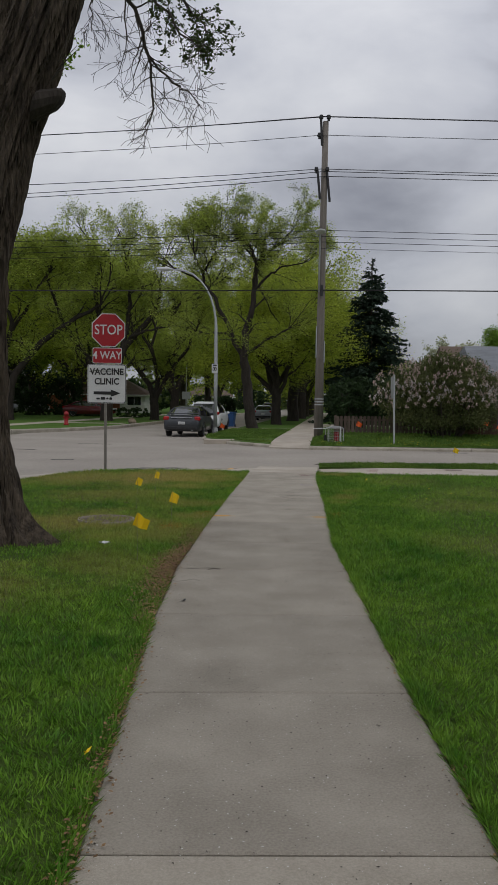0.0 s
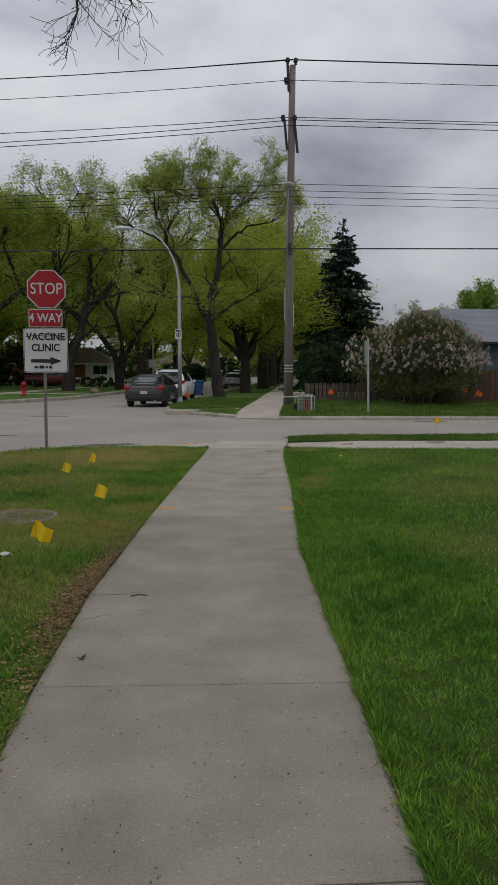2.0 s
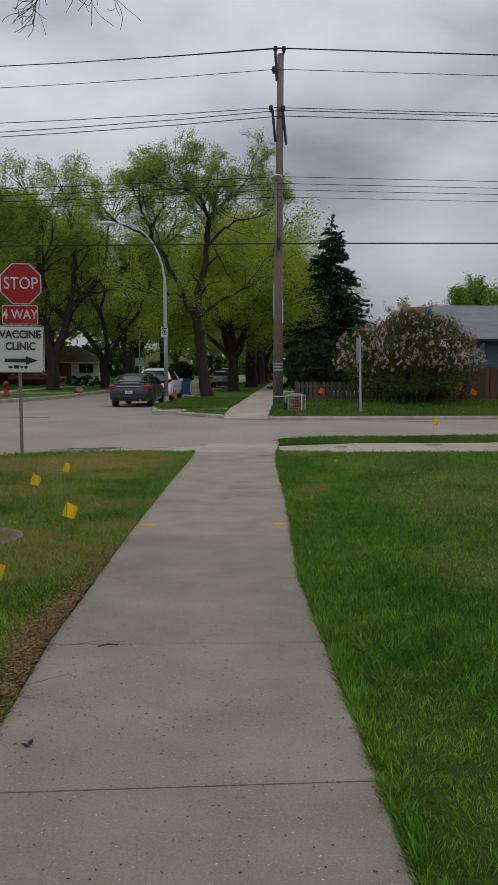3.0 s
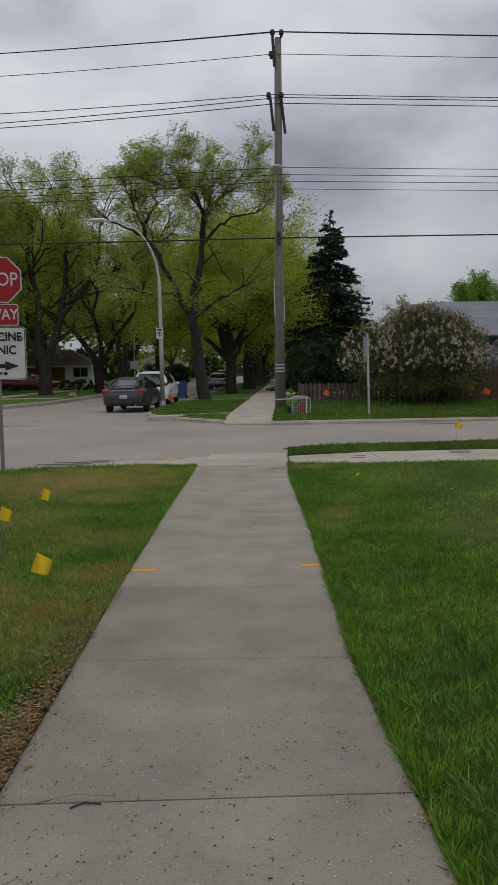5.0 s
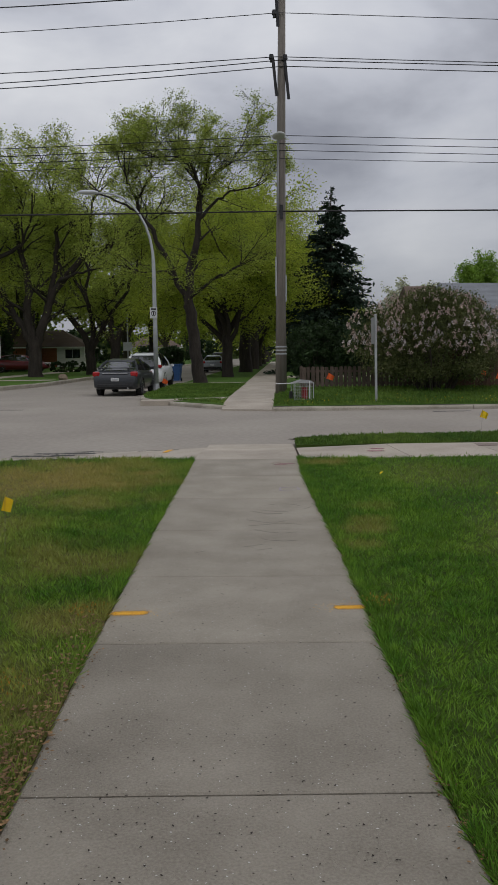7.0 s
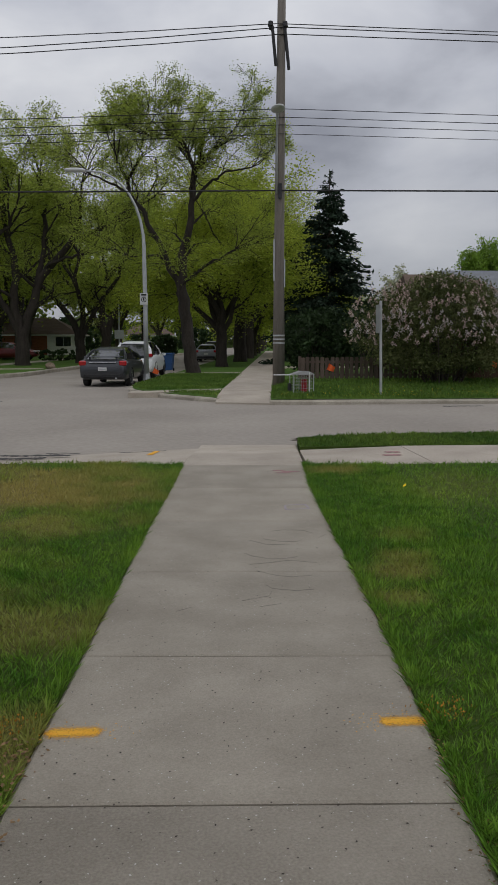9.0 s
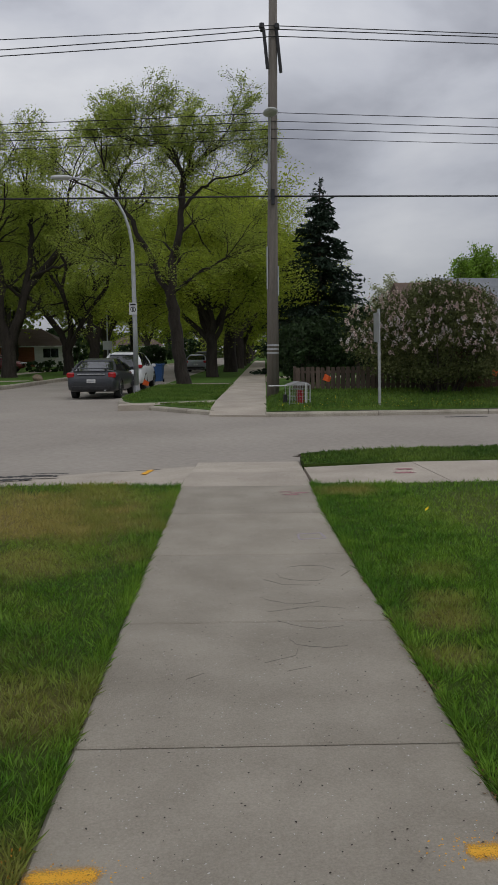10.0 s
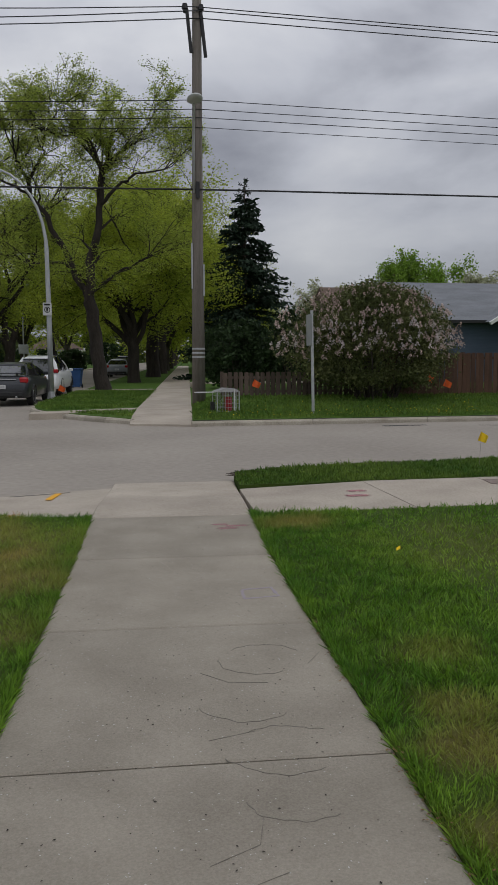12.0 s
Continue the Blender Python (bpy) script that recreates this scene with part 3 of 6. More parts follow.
for j, (a, b) in enumerate(zip(JOINTS, JOINTS[1:])):
    g = G()
    rings = []
    for y, dz in ((a + 0.005, -0.006), (a + 0.016, 0.0), ((a + b) / 2, 0.0), (b - 0.016, 0.0), (b - 0.005, -0.006)):
        sl = 0.5 * (spline(LEFT, y + 1) - spline(LEFT, y - 1))
        yl, yr = y + 0.75 * sl, y - 0.75 * sl
        xl, xr = spline(LEFT, yl), spline(RIGHT, yr)
        if y > 18.3:
            xl = xl - 0.02
        zl, zr = walk_z(yl) + dz, walk_z(yr) + dz
        rings.append([(xl, yl, -0.22), (xr, yr, -0.22), (xr, yr, zr - 0.02), (xr - 0.02, yr, zr), (xl + 0.02, yl, zl), (xl, yl, zl - 0.02)])
    g.loft(rings)
    part("slab", g, M_CONC2 if b > 18.2 else M_CONCOLD if 2.6 < a < 10.0 else M_CONC, slabs)
for ends, top in ((JOINTS[:-2], -0.022), (JOINTS[-3:], -0.12)):
    g = G()
    g.prism([(spline(LEFT, y) + 0.03, y) for y in ends][::-1] + [(spline(RIGHT, y) - 0.03, y) for y in ends], -0.24, top)
    part("bedding", g, M_JOINT, slabs)

side = thing("cross_sidewalk", "pale concrete pavement along the cross street", "sidewalk", kind="structure")
for a, b in zip([1.62, 3.3, 4.8, 6.3, 7.8, 9.3, 11, 14, 20], [3.3, 4.8, 6.3, 7.8, 9.3, 11, 14, 20, 40]):
    g = G()
    g.prism([(a + 0.006, 18.05), (b - 0.006, 18.05), (b - 0.006, 19.82), (a + 0.006 + (0 if a > 2 else 0.14), 19.84)], -0.25, 0.008 + random.uniform(-0.003, 0.003))
    if a < 2:
        g.v = [(x, y, walk_z(y) - 0.002) if z > -0.1 and x < 2 else (x, y, z) for x, y, z in g.v]
    part("slab", g, M_CONC2, side)
apron = thing("corner_apron", "pale cracked concrete apron at the street corner", "sidewalk", kind="structure")
inner = [(0.02, 18.27), (-0.9, 18.44), (-1.9, 18.52), (-2.7, 18.42), (-3.4, 18.03), (-4.02, 17.22), (-4.47, 15.7), (-4.72, 13.5), (-4.82, 10)]
outer = [(0.26, 20.55), (-0.95, 20.2), (-2.0, 19.75), (-3.1, 19.35), (-4.2, 18.7), (-5.0, 17.6), (-5.4, 15.9), (-5.6, 13.5), (-5.7, 10)]
for i in range(len(inner) - 1):
    g = G()
    a, b, c, d = inner[i], outer[i], outer[i + 1], inner[i + 1]
    top = [(*a, -0.005), (*b, ROADZ + 0.008), (*c, ROADZ + 0.008), (*d, -0.005)]
    g.add([(x, y, -0.25) for x, y, z in top] + top, [(3, 2, 1, 0)[::-1], (4, 5, 6, 7), (0, 1, 5, 4), (1, 2, 6, 5), (2, 3, 7, 6), (3, 0, 4, 7)])
    part("slab", g, M_CONC2, apron)

far_walk = thing("far_sidewalk", "pale concrete pavement running on under the trees", "sidewalk", kind="structure")
y = 29.35
while y < 130:
    e = y + (1.5 if y < 60 else 6)
    g = G()
    ring = []
    for q in (y + 0.008, e - 0.008):
        xl, xr = 0.8 + SKEW * (q - 30), 2.25 + SKEW * (q - 29.3)
        if q < 30.4:
            xl = 0.8
        z = 0.1 * smoothstep(29.0, 33, q) - 0.075 * (1 - smoothstep(29.2, 31, q)) + 0.01
        ring.append([(xl, q + (0.0 if q > 30.4 else 0.5), -0.25), (xr, q, -0.25), (xr, q, z), (xl, q + (0.0 if q > 30.4 else 0.5), z)])
    g.loft(ring)
    part("slab", g, M_CONC2, far_walk)
    y = e
corner_walk = thing("corner_sidewalk", "narrow pale concrete walk crossing the corner lawn", "sidewalk", kind="structure")
g = G()
g.prism([(-1.75, 32.3), (1.1, 32.9), (1.25, 34.3), (-1.75, 33.1)], -0.25, 0.05)
part("slab", g, M_CONC2, corner_walk)
g = G()
g.prism([(-0.9, 46.6), (2.5, 46.6), (2.6, 48.2), (-0.9, 48.2)], -0.25, 0.05)
part("slab", g, M_CONC2, corner_walk)
g = G()
g.prism([(4.15, 46.6), (12, 46.6), (12, 48.8), (4.3, 48.8)], -0.25, 0.33)
part("slab", g, M_CONC2, corner_walk)


# ---- utility pole and cables ----
PX, PY = 2.99, 34.2
pole = thing("utility_pole", "tall weathered wooden utility pole standing by the far pavement", "utility pole", pose(PX, PY, 0.1))
g = G()
g.tube([(0, 0, 0), (0, 0, 4), (0.03, 0, 9), (0.06, 0, 13.15)], [0.2, 0.165, 0.14, 0.12], 14)
part("shaft", g, M_POLE, pole, smooth=True)
for z0, tilt, side_x in ((12.15, 0.1, -0.2), (9.95, -0.16, -0.3), (9.85, 0.16, 0.34)):
    g = G()
    sgn = 1 if side_x > 0 else -1
    g.tube([(side_x * 0.45, -0.12, z0), (side_x * 1.0 - 0.05 * sgn, -0.12, z0 + 1.15)] if side_x < 0 else [(side_x * 0.8, -0.12, z0), (side_x * 0.42, -0.12, z0 + 1.2)], 0.05, 6)
    part("bracket", g, M_DARK, pole)
for x, z in ((-0.14, 13.15), (0.17, 13.15), (-0.3, 11.02), (0.15, 11.02), (-0.2, 12.42)):
    g = G()
    g.tube([(x, -0.1, z), (x, -0.1, z + 0.08), (x, -0.1, z + 0.1), (x, -0.1, z + 0.24)], [0.05, 0.05, 0.09, 0.07], 8)
    part("insulator", g, M_DARK, pole)
for z in (1.4, 1.52, 1.64):
    g = G()
    g.tube([(0, 0, z), (0, 0, z + 0.05)], 0.192, 14)
    part("steel_band", g, M_GALV, pole)
for x, z0, z1 in ((-0.17, 3.4, 4.7), (0.17, 3.2, 4.1)):
    g = G()
    g.box(x - 0.02, -0.1, z0, x + 0.02, -0.02, z1)
    part("cable_guard", g, M_GALV, pole)
g = G()
g.tube([(-0.1, -0.2, 6.1), (-0.12, -0.3, 7.3), (-0.15, -0.75, 8.35), (-0.16, -1.0, 8.45)], 0.035, 8)
arm = part("lamp_arm", g, M_GALV, pole, smooth=True)
g = G()
g.loft([[(-0.16 + 0.21 * k * math.cos(a), -1.05 - 0.42 * k * 1.0 * math.sin(a), 8.43 + h) for a in [2 * math.pi * i / 14 for i in range(14)]] for k, h in ((0.75, -0.06), (1.05, -0.02), (0.95, 0.03), (0.5, 0.055))])
part("lamp_head", g, mat("lamp_housing", (0.42, 0.43, 0.42), (0.55, 0.56, 0.55), 6, 0.5), pole, smooth=True)
g = G()
g.box(-0.05, -0.26, 5.95, 0.05, -0.14, 6.4)
part("cable_clamp", g, M_DARK, pole)

CABLES = [(13.42, -0.14, 0.018, 0.1), (13.4, 0.17, 0.013, 0.096), (12.66, -0.2, 0.012, 0.1), (11.28, -0.3, 0.014, 0.085), (11.18, 0.15, 0.015, 0.11), (10.98, 0.3, 0.015, 0.106),
          (8.77, 0.1, 0.011, 0.065), (8.52, 0.1, 0.011, 0.065), (8.29, 0.1, 0.011, 0.065), (8.02, 0.1, 0.009, 0.06), (6.3, 0.0, 0.026, 0.02)]
for z, dx, r, slope in CABLES:
    cab = thing("overhead_cable", "black overhead cable hanging from the utility pole", "cable", group="overhead cables")
    g = G()
    pts = []
    for i in range(-14, 15):
        u = abs(i) / 14 * 55.0
        sl = slope if i < 0 else (0.012 if z > 7 else -0.01)
        pts.append((PX + dx * 0.3 + (u if i >= 0 else -u), PY - 0.15, z - sl * u + sl * u * u / 62.0))
    g.tube(pts, r, 5)
    part("strand", g, M_WIRE, cab)


# ---- street lamp ----
lamp = thing("street_lamp", "grey steel street lamp with a curved arm on the boulevard", "street lamp", pose(-1.62, 40.2, 0.05))
g = G()
curve = [(0, 0, 0), (0, 0, 2.5), (-0.02, 0, 5.2)] + [(-2.1 + 2.08 * math.cos(a) ** 0.9, 0, 5.2 + 2.82 * math.sin(a)) for a in (0.15, 0.35, 0.55, 0.75, 0.95, 1.15, 1.35)] + [(-2.4, 0, 8.02)]
g.tube(curve, [0.1, 0.09, 0.075] + [0.06, 0.055, 0.05, 0.045, 0.04, 0.04, 0.036, 0.035], 10)
part("mast", g, M_GALV, lamp, smooth=True)
g = G()
g.loft([[(x, 0.14 * k * math.cos(a), 8.02 + 0.09 * k * math.sin(a)) for a in [2 * math.pi * i / 12 for i in range(12)]] for x, k in ((-2.2, 0.5), (-2.4, 1.0), (-2.72, 1.0), (-2.97, 0.55))])
part("lamp_head", g, M_WHITE, lamp, smooth=True)
g = G()
g.tube([(0, 0, 0), (0, 0, 0.25)], [0.15, 0.12], 10)
part("base_collar", g, M_GALV, lamp)
g = G()
g.rbox(-0.2, -0.13, 2.95, 0.1, -0.115, 3.4, 0.005)
ns = part("parking_sign", g, M_WHITE, lamp, "white parking sign")
g = G()
g.tube([(-0.05 + 0.09 * math.cos(a), -0.125, 3.15 + 0.09 * math.sin(a)) for a in [2 * math.pi * i / 16 for i in range(17)]], 0.016, 4)
g.box(-0.08, -0.14, 3.09, -0.03, -0.118, 3.22)
part("sign_mark", g, M_BLACK, ns)
g = G()
g.box(-0.15, -0.14, 3.3, 0.05, -0.118, 3.36)
part("bar", g, M_BLACK, ns)


# ---- big tree by the pavement ----
def big_tree():
    t = thing("tree", "large old tree with deeply furrowed dark bark on the lawn", "tree")
    path = [(-0.3, -2.97, 9.0), (0.5, -3.0, 8.97), (1.2, -3.1, 8.95), (2.9, -3.13, 8.95), (4.0, -2.93, 8.97), (4.9, -2.66, 9.0), (6.2, -2.2, 9.05), (7.6, -1.9, 9.1), (8.6, -1.85, 9.15)]
    rad = [(-0.3, 0.78), (0.0, 0.68), (0.25, 0.56), (0.6, 0.48), (1.2, 0.44), (2.9, 0.43), (4.2, 0.46), (5.5, 0.44), (7.0, 0.38), (8.6, 0.3)]
    zs = list(np.arange(-0.3, 8.61, 0.045))
    n = 110
    rings = []
    for z in zs:
        cx = float(np.interp(z, [p[0] for p in path], [p[1] for p in path]))
        cy = float(np.interp(z, [p[0] for p in path], [p[2] for p in path]))
        r0 = float(np.interp(z, [p[0] for p in rad], [p[1] for p in rad]))
        ring = []
        for k in range(n):
            a = 2 * math.pi * k / n
            root = math.exp(-max(z, 0) * 3.2) * (0.2 * math.cos(4 * a + 0.9) + 0.14 * math.cos(7 * a + 2.0) + 0.3 * max(0, math.cos(a + 0.5)) ** 3)
            big = noise.noise(Vector((math.cos(a) * 1.3, math.sin(a) * 1.3, z * 0.5))) * 0.08
            fur = noise.noise(Vector((math.cos(a) * 7.5, math.sin(a) * 7.5, z * 0.9 + 3)))
            fur2 = noise.noise(Vector((math.cos(a) * 15, math.sin(a) * 15, z * 3.2 + 9)))
            r = r0 * (1 + root + big) + 0.015 - 0.085 * (1 - min(1.0, 2.6 * abs(fur))) + 0.04 * fur2
            ring.append((cx + r * math.cos(a), cy + r * math.sin(a), z))
        rings.append(ring)
    g = G()
    g.loft(rings, cap=True)
    part("trunk", g, M_BARK, t, smooth=False)
    g = G()
    g.loft([[(-2.22 + d + 0.11 * k * math.sin(a) * 0.3, 8.82 + 0.11 * k * math.cos(a), 4.72 + 0.3 * d + 0.11 * k * math.sin(a)) for a in [2 * math.pi * i / 10 for i in range(10)]] for d, k in ((-0.1, 1.5), (0.05, 1.25), (0.15, 1.05), (0.2, 0.6))])
    part("branch_stub", g, M_BARKDARK, t)
    rng = random.Random(5)
    # drooping outer branches
    wood, tips, tips2 = G(), [], []
    hub = Vector((-2.1, 12.3, 8.0))
    wood.tube([(-2.0, 9.15, 8.3), (-2.05, 10.6, 8.35), hub], [0.16, 0.12, 0.085], 7)

    def sprout(p, d, length, r, level, sag):
        k = 6
        pts, rr = [p], [r]
        for i in range(k):
            d = (d + Vector((rng.gauss(0, 0.2), rng.gauss(0, 0.2), rng.gauss(0, 0.12) - sag))).normalized()
            pts.append(pts[-1] + d * length / k)
            rr.append(max(0.0035, r * (1 - 0.85 * (i + 1) / k)))
        wood.tube(pts, rr, 5 if level < 2 else 3, cap=False)
        if level >= 2:
            tips.append((pts[-1], d))
            tips.append((pts[3], d))
        if level < 3:
            for j in range(8 if level < 2 else 5):
                i = rng.randint(1, k - 1)
                o = Vector((rng.gauss(0, 1), rng.gauss(0, 1), rng.gauss(-0.2, 0.6))).normalized()
                sprout(pts[i], (d * 0.7 + o * 0.9).normalized(), length * rng.uniform(0.3, 0.55), rr[i] * 0.6, level + 1, sag * 1.1)

    guides = (
        (((-2.1, 12.3, 8.0), (-1.65, 12.35, 7.05), (-1.53, 12.4, 6.6), (-1.5, 12.4, 6.1), (-1.62, 12.45, 5.7)), 0.034),
        (((-2.1, 12.3, 8.0), (-1.5, 12.2, 7.5), (-1.15, 12.1, 7.05), (-0.8, 12.0, 6.7)), 0.03),
        (((-1.95, 12.3, 7.9), (-1.2, 12.5, 7.75), (-0.75, 12.6, 7.3), (-0.6, 12.6, 7.0)), 0.03),
        (((-1.54, 12.4, 6.7), (-1.2, 12.3, 6.3), (-0.95, 12.2, 6.15), (-0.8, 12.1, 5.9)), 0.018),
        (((-1.9, 12.3, 7.6), (-1.85, 12.1, 6.9), (-1.95, 12.0, 6.3)), 0.014),
        (((-2.05, 12.3, 8.0), (-2.4, 12.1, 7.3), (-2.35, 12.0, 6.9)), 0.014),
    )
    for line, r0 in guides:
        q = [Vector(p) for p in line]
        fine = [a.lerp(b, k / 3) + Vector((rng.gauss(0, 0.025), rng.gauss(0, 0.04), rng.gauss(0, 0.025))) * (k > 0) for a, b in zip(q, q[1:]) for k in range(3)] + [q[-1]]
        rr = [max(0.006, r0 * (1 - 0.75 * k / len(fine))) for k in range(len(fine))]
        wood.tube(fine, rr, 6, cap=False)
        for k in range(2, len(fine)):
            for _ in range(2):
                d = (fine[k] - fine[k - 1]).normalized()
                o = Vector((rng.gauss(0, 1), rng.gauss(0, 1), rng.gauss(-0.1, 0.7))).normalized()
                sprout(fine[k], (d * 0.6 + o).normalized(), rng.uniform(0.35, 0.75), rr[k] * 0.55, 2, 0.04)
    limb = part("drooping_branch", wood, M_BARK2, t)
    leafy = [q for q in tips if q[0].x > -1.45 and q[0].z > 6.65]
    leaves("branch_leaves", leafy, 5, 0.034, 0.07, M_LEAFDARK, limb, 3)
    # small shoots at the stub
    wood2 = G()
    shoots = []
    for j in range(4):
        p = Vector((-2.15, 8.8, 4.95))
        e = p + Vector((rng.uniform(0.2, 0.42), rng.uniform(-0.1, 0.1), rng.uniform(0.0, 0.5)))
        wood2.tube([p, p.lerp(e, 0.5) + Vector((0, 0, 0.04)), e], [0.008, 0.006, 0.003], 3)
        shoots += [(e, None), (p.lerp(e, 0.75), None)]
    sh = part("shoot", wood2, M_BARK2, t)
    leaves("shoot_leaves", shoots, 6, 0.03, 0.08, M_LEAF3, sh, 4)
    # crown above
    wood3, tips3 = branchwork(77, 7.5, 0.3, 0.26, 5, 1.1, kids=(0, 6, 5, 3))
    for q in range(len(wood3.v)):
        wood3.v[q] = (wood3.v[q][0] - 2.0, wood3.v[q][1] + 9.1, wood3.v[q][2] + 8.4)
    part("crown_branch", wood3, M_BARK2, t, smooth=True)
    leaves("crown", [(p + Vector((-2.0, 9.1, 8.4)), d) for p, d in tips3 if p.z > 1.2], 7, 0.07, 0.4, M_LEAF3, t, 8)
    return t


big_tree()


# ---- signs ----
def lettering(name, text, size, centre, material, parent, depth=0.002, stretch=1.0, bold=0.0):
    cu = bpy.data.curves.new(name, "FONT")
    cu.body, cu.size, cu.align_x, cu.align_y, cu.extrude, cu.offset, cu.resolution_u = text, size, "CENTER", "CENTER", depth, bold, 3
    tmp = bpy.data.objects.new(name, cu)
    scene.collection.objects.link(tmp)
    me = bpy.data.meshes.new_from_object(tmp.evaluated_get(bpy.context.evaluated_depsgraph_get()))
    bpy.data.objects.remove(tmp)
    me.transform(Matrix.Translation(centre) @ pose(0, 0, 0, 90) @ Matrix.Diagonal((stretch, 1, 1, 1)))
    me.materials.clear()
    me.materials.append(material)
    return part(name, me, material, parent)


def octagon(r, cx, cz):
    k = r / math.cos(math.pi / 8)
    return [(cx + k * math.cos(math.pi / 8 + i * math.pi / 4), cz + k * math.sin(math.pi / 8 + i * math.pi / 4)) for i in range(8)]


def upright(poly, y0, y1):
    """An outline in x, z pulled from y0 (front) to y1 (back)."""
    g = G()
    n = len(poly)
    g.add([(x, y0, z) for x, z in poly] + [(x, y1, z) for x, z in poly], [tuple(range(n)), tuple(range(2 * n - 1, n - 1, -1))] + [(i, n + i, n + (i + 1) % n, (i + 1) % n) for i in range(n)])
    return g


def rounded(x0, z0, x1, z1, r, k=5):
    out = []
    for cx, cz, a0 in ((x1 - r, z0 + r, -90), (x1 - r, z1 - r, 0), (x0 + r, z1 - r, 90), (x0 + r, z0 + r, 180)):
        out += [(cx + r * math.cos(radians(a0 + 90 * i / k)), cz + r * math.sin(radians(a0 + 90 * i / k))) for i in range(k + 1)]
    return out


stop = thing("stop_sign", "red octagonal stop sign with plates on a grey post", "stop sign", pose(-3.2, 18.2, 0, 0, 0, 3))
g = G()
g.rbox(-0.03, -0.02, -0.3, 0.03, 0.02, 3.42, 0.008)
part("post", g, M_POST, stop)
face = part("stop_plate", upright(octagon(0.37, 0.06, 3.13), -0.05, -0.044), M_WHITE, stop, "red octagon plate with a white rim")
part("red_field", upright(octagon(0.35, 0.06, 3.13), -0.055, -0.051), M_RED, face)
lettering("stop_word", "STOP", 0.31, (0.06, -0.058, 3.13), M_WHITE, face, stretch=0.84, bold=0.002)
plate = part("way_plate", upright(rounded(-0.29, 2.39, 0.36, 2.74, 0.03), -0.05, -0.044), M_WHITE, stop, "red four-way plate with white letters")
part("red_field", upright(rounded(-0.275, 2.405, 0.345, 2.725, 0.025), -0.055, -0.051), M_RED, plate)
lettering("way_words", "4 WAY", 0.24, (0.035, -0.058, 2.565), M_WHITE, plate, stretch=0.86, bold=0.004)
board = part("clinic_board", upright(rounded(-0.4, 1.5, 0.46, 2.37, 0.05), -0.052, -0.046), M_WHITE, stop, "white board with black words and an arrow")
rim = upright(rounded(-0.392, 1.508, 0.452, 2.362, 0.045), -0.055, -0.0535)
part("black_border", rim, M_BLACK, board)
part("white_field", upright(rounded(-0.38, 1.52, 0.44, 2.35, 0.04), -0.06, -0.0565), M_WHITE, board)
lettering("board_word", "VACCINE", 0.2, (0.03, -0.063, 2.2), M_BLACK, board, stretch=0.88, bold=0.006)
lettering("board_word", "CLINIC", 0.2, (0.03, -0.063, 1.985), M_BLACK, board, stretch=0.86, bold=0.006)
part("arrow", upright([(-0.26, 1.7), (0.12, 1.692), (0.12, 1.65), (0.34, 1.728), (0.12, 1.81), (0.12, 1.765), (-0.26, 1.765)], -0.065, -0.061), M_BLACK, board)
for x0, x1, z0, z1 in ((-0.2, -0.12, 1.585, 1.625), (-0.1, 0.0, 1.58, 1.64), (0.02, 0.07, 1.59, 1.63), (0.09, 0.15, 1.58, 1.635)):
    part("bar", upright(rounded(x0, z0, x1, z1, 0.015, 2), -0.065, -0.061), M_BLACK, board)
# thin wavy dark line across the upper word
g = G()
g.tube([(-0.36, -0.064, 2.2), (-0.2, -0.064, 2.235), (0.05, -0.064, 2.215), (0.25, -0.064, 2.24), (0.42, -0.064, 2.17)], 0.007, 4)
part("wavy_line", g, M_BLACK, board)

post = thing("street_sign_post", "thin grey steel post with a sign seen edge on", "sign post", pose(5.58, 30.8, 0.06, 0, -1.2, 0))
g = G()
g.rbox(-0.035, -0.03, -0.2, 0.035, 0.03, 2.65, 0.008)
part("post", g, M_GALV, post)
g = G()
g.rbox(-0.075, -0.3, 1.75, -0.06, 0.3, 2.55, 0.004)
part("sign_plate", g, M_GALV, post)
g = G()
g.box(-0.06, -0.03, 1.9, -0.03, 0.03, 1.95)
part("bolt_block", g, M_DARK, post)
g = G()
g.box(-0.06, -0.03, 2.35, -0.03, 0.03, 2.4)
part("bolt_block", g, M_DARK, post)


def flag(x, y, z, turn, material, h, size, label, lean=4.0, sag=32):
    f = thing("marker_flag", label, "marker flag", pose(x, y, z, lean, 0, turn), group="utility marker flags")
    g = G()
    g.tube([(0, 0, -0.05), (0, 0, h)], 0.0016, 4)
    part("stem", g, M_POST, f)
    g = G()
    n, w = 6, size
    ca, sa = math.cos(radians(sag)), math.sin(radians(sag))
    rows = []
    for j in range(4):
        row = []
        for i in range(n + 1):
            u, d = w * i / n, w * j / 3 * (1 - 0.25 * i / n)
            row.append((u * ca - d * sa * 0.6, 0.02 * math.sin(i * 1.3), h - u * sa - d * ca))
        rows.append(row)
    g.loft(rows, closed=False, cap=False)
    ob = part("flag", g, material, f)
    so = ob.modifiers.new("thick", "SOLIDIFY")
    so.thickness = 0.0015
    return f


